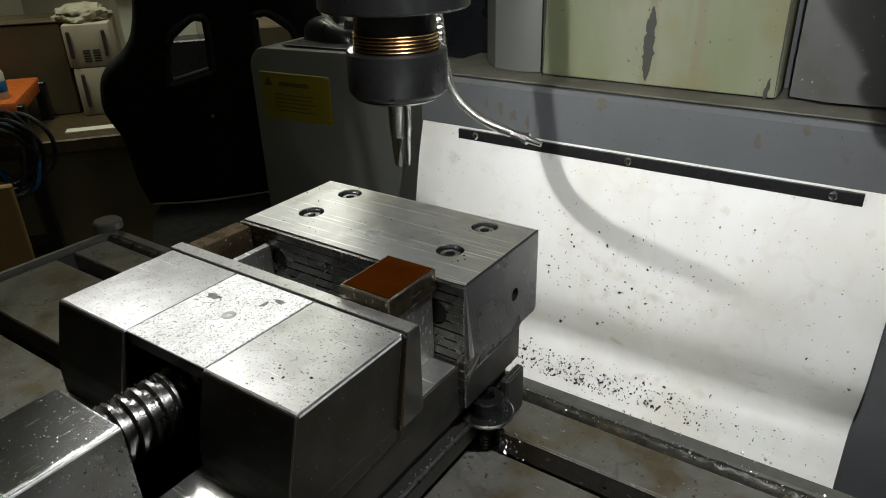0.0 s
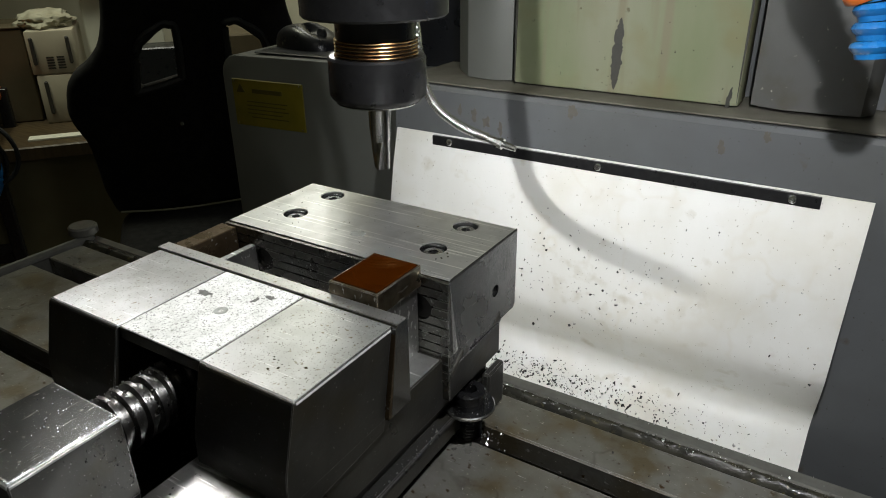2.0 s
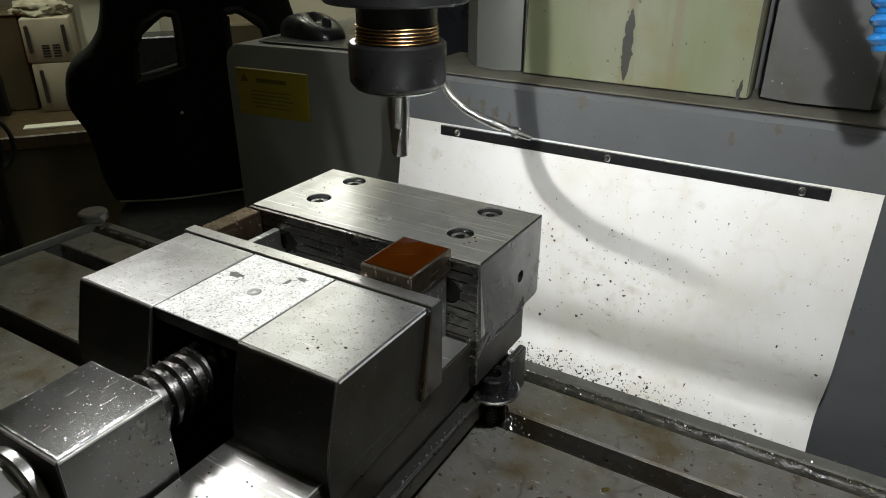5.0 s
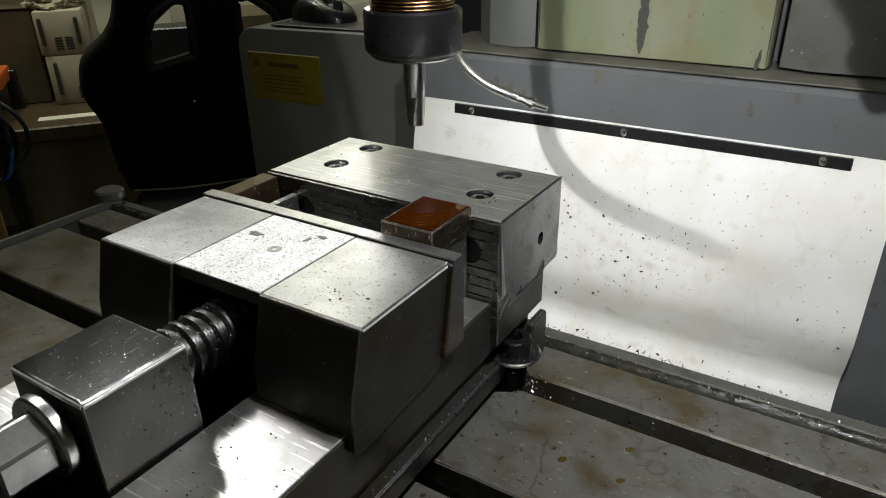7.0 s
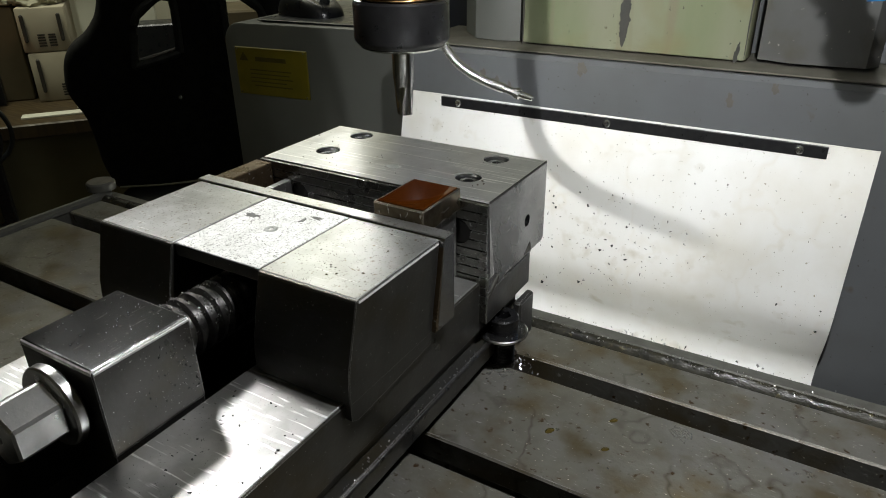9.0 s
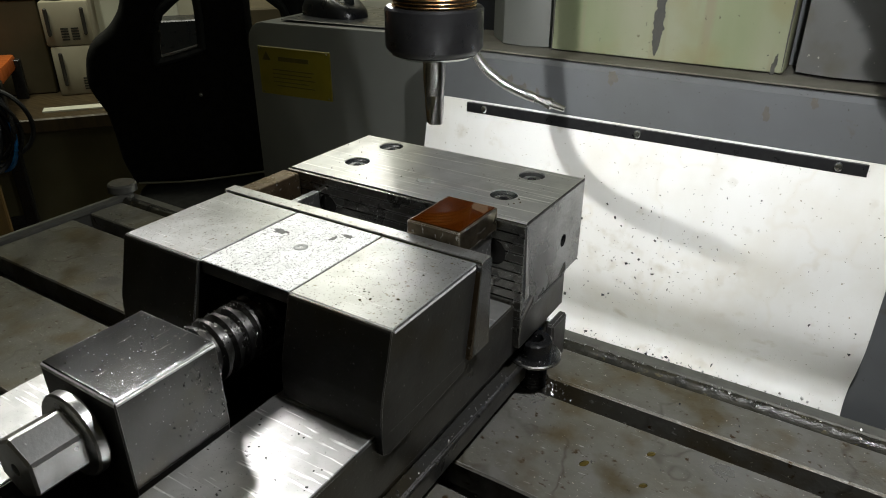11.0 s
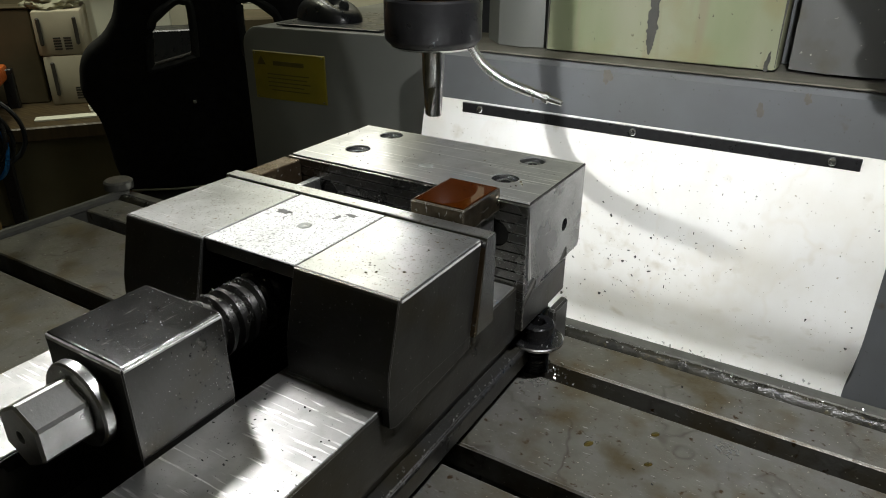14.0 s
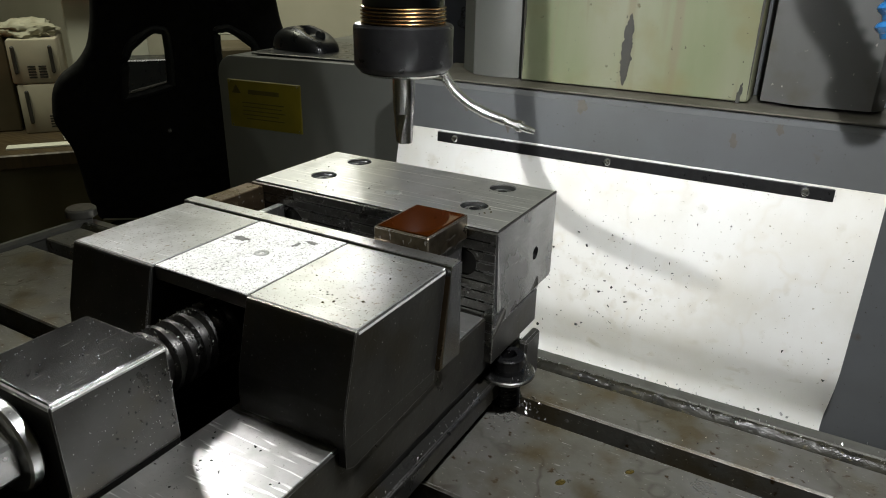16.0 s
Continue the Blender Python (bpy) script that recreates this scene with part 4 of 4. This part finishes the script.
for k in range(70):
    a, r = rng.uniform(0, 6.28), abs(rng.gauss(0, 0.010))
    flake(b, (0.0815 + r * math.cos(a), 0.1270 + 0.6 * r * math.sin(a), 0.0008), rng.uniform(0.0006, 0.0018), rng)
for k in range(60):
    flake(b, (rng.uniform(0.0735, 0.0755) + rng.gauss(0, 0.0006), rng.uniform(-0.05, 0.13), 0.0235), rng.uniform(0.0004, 0.0012), rng)
for k in range(70):
    flake(b, (rng.uniform(-0.2, 0.30), 0.1815 + rng.gauss(0, 0.002), 0.0042), rng.uniform(0.0006, 0.0018), rng)
for k in range(300):
    flake(b, (rng.uniform(-0.05, 0.42), 0.1715 + rng.gauss(0, 0.0022), 0.0027), rng.uniform(0.0004, 0.0012), rng)
for k in range(40):
    flake(b, (rng.uniform(0.05, 0.4), rng.uniform(-0.2, 0.11), 0.0003), rng.uniform(0.0005, 0.0016), rng)
for k in range(60):
    flake(b, (rng.uniform(-0.018, 0.018), rng.uniform(-0.07, -0.034), 0.0971), rng.uniform(0.0002, 0.0006), rng)
for k in range(170):
    a, r = rng.uniform(0.2, 2.4), rng.choice((0.0100, 0.0129, 0.0129))
    flake(b, (r * math.cos(a), rng.uniform(-0.03, 0.004), SCREW_Z + r * math.sin(a)), rng.uniform(0.0003, 0.0010), rng)
for k in range(60):
    flake(b, (0.0206, -0.0320 - abs(rng.gauss(0, 0.011)), rng.uniform(0.066, 0.094)), rng.uniform(0.0002, 0.0007), rng)
for k in range(90):
    flake(b, (rng.uniform(-0.05, 0.034), 0.1054, rng.uniform(0.070, 0.100)), rng.uniform(0.0002, 0.0007), rng)
for k in range(50):
    flake(b, (0.0762 + rng.gauss(0, 0.006), 0.1245 + rng.gauss(0, 0.006), 0.0217), rng.uniform(0.0002, 0.0006), rng)
single("swarf", b, SWARF, "fine bright swarf lying on rim, bolt and table", "chips", "stuff")
b = B()
for k in range(120):
    flake(b, (rng.uniform(0.024, 0.069), rng.uniform(-0.2, -0.02), 0.0594), rng.uniform(0.0003, 0.0011), rng)
for k in range(50):
    flake(b, (rng.uniform(-0.073, 0.073), rng.uniform(0.108, 0.178), Z + 0.0004), rng.uniform(0.0003, 0.0008), rng)
for k in range(60):
    flake(b, (rng.uniform(0.08, 0.45), rng.uniform(-0.2, 0.17), 0.0003), rng.uniform(0.0005, 0.0015), rng)
for k in range(70):
    flake(b, (0.0206, -0.0320 - abs(rng.gauss(0, 0.012)), rng.uniform(0.066, 0.094)), rng.uniform(0.0003, 0.0010), rng)
single("fine_chips", b, CHIP, "fine dark chips scattered on vise and table", "chips", "stuff")

# blue segmented coolant hose hanging by the column
loc = thing("segmented_hose", (0.235, 0.41, 0.62), "blue segmented plastic coolant hose with an orange ring", "coolant hose")
spine = smooth_line([(0.150, 0.580, 0.360), (0.163, 0.500, 0.290), (0.174, 0.440, 0.256), (0.192, 0.412, 0.243), (0.2130, 0.402, 0.218), (0.2205, 0.398, 0.174)], 4)
for i in range(len(spine) - 1):
    a, c = spine[i], spine[i + 1]
    d = c - a
    L2 = d.length
    M = Matrix.Translation(a) @ d.to_track_quat("Z", "Y").to_matrix().to_4x4()
    part("hose_bead", lathe(B(), [(0.006, 0), (0.0108, 0.0004), (0.0126, L2 * 0.16), (0.0136, L2 * 0.34), (0.0126, L2 * 0.52), (0.0104, L2 * 0.70), (0.0098, L2 * 1.0), (0.006, L2)], 24, M), BLUE, loc, smooth=True)
part("orange_ring", lathe(B(), [(0.0105, 0), (0.0146, 0), (0.0150, 0.001), (0.0150, 0.0045), (0.0146, 0.0055), (0.0105, 0.0055)], 28, at(0.2110, 0.404, 0.213, 12, -30, 0)), ORANGE, loc, "orange plastic ring", smooth=True)

for y in (0.5950, 0.6700):
    single("ledge_screw", lathe(B(), [(0, 0.0035), (0.0025, 0.0035), (0.003, 0.0015), (0.005, 0.004), (0.0055, 0.003), (0.0055, -0.001), (0, -0.001)], 16, at(0.262 + (y - 0.6) * 0.1, y, 0.0935)), BLACK_OXIDE, "dark oily socket screw in the dusty ledge", "screw", group="ledge screws")

# ---- things on the cabinet ----
TOPZ = 0.083
b = bx(B(), (0.035, 0.015, TOPZ), (0.215, 0.20, TOPZ + 0.0026), 0.001, 1, C)
single("mouse_mat", b, RUBBER, "thin dark rubber mouse mat on the cabinet", "mouse mat")
mouse = thing("computer_mouse", (C @ Vector((0.085, 0.085, TOPZ + 0.0026))), "dark grey computer mouse lying on its mat", "mouse")


def mouse_shell(bm, lift, z_lo, z_hi, m):
    """A rounded shell: long in x, with a raised back."""
    nu, nv = 28, 12
    rows = []
    for j in range(nv + 1):
        v = j / nv
        row = []
        for k in range(nu):
            a = 2 * math.pi * k / nu
            ca, sa = math.cos(a), math.sin(a)
            ex = 0.6
            x = 0.058 * math.copysign(abs(ca) ** ex, ca)
            y = 0.031 * math.copysign(abs(sa) ** ex, sa) * (1 - 0.12 * math.cos(a * 2))
            shrink = math.cos(v * math.pi / 2) ** 0.55
            top = 0.036 - 0.010 * (x / 0.058 + 0.25) ** 2
            z = z_lo + (min(z_hi, top) - z_lo) * math.sin(v * math.pi / 2) ** 0.8
            row.append(bm.verts.new(m @ Vector((x * shrink, y * shrink, z + lift))))
        rows.append(row)
    for p, q in zip(rows, rows[1:]):
        for k in range(nu):
            bm.faces.new((p[k], p[(k + 1) % nu], q[(k + 1) % nu], q[k]))
    bm.faces.new(rows[0][::-1])
    bm.faces.new(rows[-1])


MM = C @ at(0.085, 0.085, TOPZ + 0.0026, 0, 0, -14)
b = B()
mouse_shell(b, 0.0, 0.0, 0.05, MM)
part("shell", b, RUBBER, mouse, "glossy dark shell", smooth=True)
part("scroll_wheel", lathe(B(), [(0, -0.003), (0.008, -0.003), (0.0085, 0), (0.008, 0.003), (0, 0.003)], 20, MM @ at(0.034, 0, 0.022, 90)), SEAT_TRIM, mouse, smooth=True)
b = bx(B(), (0.16, 0.12, TOPZ), (0.40, 0.26, TOPZ + 0.020), 0.004, 2, C)
single("keyboard_tray", b, BLACK_OXIDE, "dark flat plastic tray behind the mouse mat", "tray", smooth=True)
b = bx(B(), (-0.335, 0.655, TOPZ), (-0.232, 0.80, 0.34), 0.004, 2)
tower = single("black_case", b, RUBBER, "black upright plastic case beside the column", "case", smooth=True)
single("steel_nut", lathe(B(), [(0.003, 0), (0.0075, 0), (0.0075, 0.006), (0.003, 0.006)], 6, C @ at(0.235, 0.05, TOPZ)), CHROME, "small bright loose nut on the cabinet", "nut")

# ---- bucket seat ----
SEAT_PRINT = mat("white_print", (0.42, 0.43, 0.42), 0.7, 0.0, (0.34, 0.35, 0.34), 60, 0.5)
SE = at(-1.02, 0.80, 0.0, 0, 0, 53)
MID = 0.07
seat = thing("bucket_seat", (SE @ Vector((MID, 0.05, -0.85))), "black fabric racing bucket seat on a swivel base", "chair")
left = [(-0.075, 0.36), (-0.095, 0.25), (-0.105, 0.15), (-0.113, 0.093), (-0.126, 0.050), (-0.152, 0.015), (-0.186, -0.006), (-0.201, -0.032), (-0.209, -0.085), (-0.198, -0.118), (-0.183, -0.145), (-0.176, -0.20), (-0.173, -0.25), (-0.155, -0.31)]
right = [(2 * MID - x, z) for x, z in left[::-1]]
b = prism(B(), left + right + [(0.05, 0.39), (0.09, 0.39)][::-1], "y", -0.01, 0.07, 0.018, 3, SE)
hole = [(-0.052, 0.046), (-0.010, 0.078), (0.010, 0.080), (0.022, 0.068), (0.020, -0.020), (0.012, -0.032), (-0.060, -0.049), (-0.070, -0.040)]
cut = B()
prism(cut, hole, "y", -0.2, 0.3, 0, 1, SE)
prism(cut, [(2 * MID - x, z) for x, z in hole[::-1]], "y", -0.2, 0.3, 0, 1, SE)
part("backrest", drilled(b, cut), FABRIC, seat, "black fabric backrest with two belt slots", smooth=True)
for sgn in (0, 1):
    ring = [Vector(((x if not sgn else 2 * MID - x), -0.008, z)) for x, z in hole]
    line = [SE @ p for p in smooth_line(ring + ring[:2], 5)]
    part("slot_trim", tube(B(), line, 0.0085, 8), SEAT_TRIM, seat, "dark grey moulded slot surround", smooth=True)
b = bx(B(), (-0.16, -0.36, -0.43), (0.30, 0.06, -0.315), 0.04, 4, SE)
part("cushion", b, FABRIC, seat, smooth=True)
line = [SE @ p for p in smooth_line([(-0.15, -0.012, -0.300), (-0.05, -0.02, -0.306), (0.07, -0.022, -0.305), (0.19, -0.02, -0.300), (0.29, -0.012, -0.294)], 6)]
part("piping", tube(B(), line, 0.0022, 6), CLOTH, seat, "pale worn seam piping")
b = lathe(B(), [(0, 0), (0.006, 0), (0.004, 0.004), (0, 0.005)], 14, SE @ at(0.004, -0.011, -0.121, 90))
mark = part("printed_mark", bx(B(), (-0.033, -0.0145, 0.138), (0.153, -0.0105, 0.1455), 0.0012, 1, SE), SEAT_PRINT, seat, "white printed mark")
for x0, h in ((-0.030, 0.026), (0.002, 0.030), (0.034, 0.026), (0.066, 0.026), (0.096, 0.026), (0.126, 0.026)):
    part("print_shape", bx(B(), (x0, -0.0145, 0.1505), (x0 + 0.0235, -0.0105, 0.1505 + h), 0.004, 2, SE), SEAT_PRINT, mark)
part("stud", b, CHROME, seat, "small bright stud", smooth=True)
part("post", lathe(B(), [(0, -0.78), (0.03, -0.78), (0.03, -0.43), (0, -0.43)], 20, SE @ at(MID, -0.12, 0)), BLACK_OXIDE, seat, smooth=True)
for k in range(5):
    m = SE @ at(MID, -0.12, -0.79, 0, 0, 72 * k)
    part("base_leg", bx(B(), (0.02, -0.02, -0.01), (0.30, 0.02, 0.02), 0.008, 2, m), RUBBER, seat)
    part("caster", lathe(B(), [(0, -0.02), (0.025, -0.02), (0.028, 0), (0.025, 0.02), (0, 0.02)], 18, m @ at(0.28, 0, -0.03, 90)), RUBBER, seat, smooth=True)

# ---- bench with cases behind the seat ----
BN = at(-1.86, 1.05, 0.0, 0, 0, 53)
bench = thing("work_bench", (BN @ Vector((0.2, 0.2, -0.85))), "brown wooden work bench cluttered with cases", "bench")
part("bench_top", bx(B(), (-1.0, -0.26, -0.325), (0.80, 0.5, -0.285), 0.004, 1, BN), WOOD, bench, "worn brown wooden top")
part("front_panel", bx(B(), (-0.98, -0.22, -0.85), (0.78, -0.19, -0.325), 0.002, 1, BN), mat("olive_board", (0.14, 0.125, 0.06), 0.7, 0.0, (0.10, 0.09, 0.04), 6, 0.7), bench, "dull olive-brown front board")
for x in (-0.95, 0.75):
    part("leg", bx(B(), (x - 0.03, 0.42, -0.85), (x + 0.03, 0.48, -0.325), 0, 1, BN), WOOD, bench)


def case(z0, z1, x0, x1, vents, handles):
    c = thing("instrument_case", BN @ Vector((0.5 * (x0 + x1), 0.1, z0)), "beige plastic instrument case with dark vents", "case", "stacked cases")
    body = part("body", bx(B(), (x0, 0.0, z0), (x1, 0.24, z1), 0.006, 2, BN), BEIGE, c, smooth=True)
    for hx in handles:
        part("handle", bx(B(), (hx - 0.005, -0.010, z0 + 0.03), (hx + 0.005, 0.002, z1 - 0.018), 0.003, 1, BN), VENT, c, "dark upright handle")
    for vx in vents:
        for k in range(5):
            part("vent", bx(B(), (vx - 0.010, -0.0015, z0 + 0.016 + 0.0078 * k), (vx + 0.010, 0.003, z0 + 0.0205 + 0.0078 * k), 0, 1, BN), VENT, c)
    return c


case(-0.1385, -0.012, -0.077, 0.053, (-0.022, 0.006), (-0.062, 0.034))
case(-0.285, -0.1387, -0.071, 0.052, (0.010, 0.034), (-0.048,))
single("white_panel", bx(B(), (0.075, 0.13, -0.285), (0.305, 0.15, 0.0905), 0.004, 1, BN @ at(0, 0, 0, 0, 0, 0)), PAPER, "white painted board leaning behind the cases", "board")


def crumple(name, centre, size, material, label, category, seed):
    """A heap of cloth or wrapping: a dented, flattened lump."""
    bm = B()
    bmesh.ops.create_icosphere(bm, subdivisions=4, radius=1.0)
    for v in bm.verts:
        d = v.co.normalized()
        k = 1.0 + 0.30 * noise.noise(d * 2.1 + Vector((seed, 0, 0))) + 0.22 * abs(noise.noise(d * 5.5 + Vector((0, seed, 0))))
        p = d * k
        v.co = BN @ (Vector(centre) + Vector((p.x * size[0], p.y * size[1], max(-0.45, p.z) * size[2] + 0.45 * size[2])))
    return single(name, bm, material, label, category, smooth=True)


crumple("rag", (-0.03, 0.10, -0.012), (0.075, 0.08, 0.034), CLOTH, "crumpled pale rag heaped on the case", "rag", 3)
crumple("plastic_bag", (0.075, -0.10, -0.285), (0.035, 0.05, 0.028), PAPER, "crumpled white wrapping lying on the bench", "wrapping", 9)
single("paper_pad", bx(B(), (-0.10, -0.20, -0.285), (0.06, -0.16, -0.279), 0.001, 1, BN), PAPER, "thin white paper pad on the bench", "paper")
carton = thing("cardboard_box", BN @ Vector((-0.22, 0.17, -0.285)), "brown cardboard box with closed flaps beside the cases", "box")
part("body", bx(B(), (-0.36, 0.05, -0.285), (-0.085, 0.30, -0.008), 0.004, 1, BN), CARD, carton)
for y0, y1 in ((0.048, 0.172), (0.176, 0.302)):
    part("flap", bx(B(), (-0.362, y0, -0.008), (-0.083, y1, -0.004), 0.001, 1, BN), CARD, carton)
single("storage_box", bx(B(), (0.42, 0.05, -0.285), (0.75, 0.32, -0.06), 0.006, 1, BN), CARD, "brown storage box on the bench", "box")
crumple("green_cloth", (0.33, -0.05, -0.285), (0.06, 0.05, 0.03), mat("green_cloth_fabric", (0.03, 0.16, 0.05), 0.9), "crumpled green cloth on the bench", "cloth", 5)
single("bright_sheet", bx(B(), (0.36, 0.40, -0.05), (0.62, 0.41, 0.25), 0.002, 1, BN), PAPER, "white notice sheet standing at the back of the bench", "sheet")

single("red_crate", bx(B(), (-0.12, 0.10, 0.091), (0.34, 0.34, 0.30), 0.008, 2, BN), mat("red_crate_plastic", (0.42, 0.040, 0.010), 0.5, 0.0, (0.32, 0.028, 0.008), 14, 0.6), "red plastic crate resting on the white board", "crate")
single("dark_box", bx(B(), (0.195, 0.0, -0.285), (0.365, 0.12, -0.080), 0.004, 1, BN), RUBBER, "small dark box on the bench", "box")

# trolley at the near end of the bench
TR = at(-1.70, 0.90, 0.0, 0, 0, 53)
trolley = thing("tool_trolley", (TR @ Vector((-0.3, 0.0, -0.85))), "dark tool trolley with an orange-red top tray", "trolley")
part("top_tray", bx(B(), (-0.66, -0.10, -0.200), (-0.150, 0.25, -0.158), 0.008, 2, TR), ORANGE, trolley, "orange-red plastic tray", smooth=True)
for x in (-0.60, -0.15):
    for y in (-0.08, 0.23):
        part("leg", bx(B(), (x - 0.015, y - 0.015, -0.85), (x + 0.015, y + 0.015, -0.17), 0.002, 1, TR), BLACK_OXIDE, trolley)
part("lower_shelf", bx(B(), (-0.60, -0.08, -0.60), (-0.15, 0.23, -0.57), 0.003, 1, TR), BLACK_OXIDE, trolley)
bottle = thing("spray_bottle", TR @ Vector((-0.185, -0.03, -0.158)), "white plastic bottle with a blue label on the tray", "bottle")
part("body", lathe(B(), [(0, 0), (0.028, 0), (0.030, 0.004), (0.030, 0.065), (0.022, 0.082), (0.011, 0.092), (0.011, 0.10), (0, 0.10)], 24, TR @ at(-0.205, -0.03, -0.158)), PAPER, bottle, smooth=True)
part("label_band", lathe(B(), [(0.0303, 0.018), (0.0308, 0.019), (0.0308, 0.045), (0.0303, 0.046)], 24, TR @ at(-0.205, -0.03, -0.158)), BLUE, bottle, "blue paper label", smooth=True)
part("cap", lathe(B(), [(0, 0.098), (0.013, 0.098), (0.013, 0.118), (0, 0.118)], 20, TR @ at(-0.205, -0.03, -0.158)), PAPER, bottle, smooth=True)
rng = random.Random(11)
coil = thing("cable_coil", TR @ Vector((-0.19, -0.10, -0.42)), "tangled dark cables hung under the tray", "cables")
for k in range(7):
    c0 = Vector((-0.19 + rng.uniform(-0.03, 0.03), -0.115 + rng.uniform(-0.015, 0.015), -0.29 + rng.uniform(-0.02, 0.02)))
    ra, rb = rng.uniform(0.05, 0.085), rng.uniform(0.08, 0.11)
    ph = rng.uniform(0, 6.28)
    line = [TR @ (c0 + Vector((ra * math.cos(a + ph), 0.014 * math.sin(2 * a), rb * math.sin(a + ph)))) for a in [2 * math.pi * i / 40 for i in range(41)]]
    part("cable", tube(B(), line, 0.006, 8), (RUBBER, RUBBER, SEAT_TRIM, BLUE, RUBBER, RUBBER, SEAT_TRIM)[k], coil, smooth=True)
# plain wooden cupboard at the near side
PN = at(-1.25, 0.50, 0.0, 0, 0, 55)
cup = thing("wooden_cupboard", PN @ Vector((-0.28, 0.15, -0.85)), "yellowish plain wooden cupboard side", "cupboard")
part("side_board", bx(B(), (-0.60, 0.0, -0.85), (-0.034, 0.02, -0.225), 0.003, 1, PN), mat("yellow_plywood", (0.30, 0.19, 0.06), 0.6, 0.0, (0.22, 0.13, 0.04), 9, 0.7, 150, 0.15, (1, 1, 0.2)), cup, "yellowish plywood board")
part("carcass", bx(B(), (-0.60, 0.05, -0.85), (-0.22, 0.40, -0.26), 0.003, 1, PN), WOOD, cup)
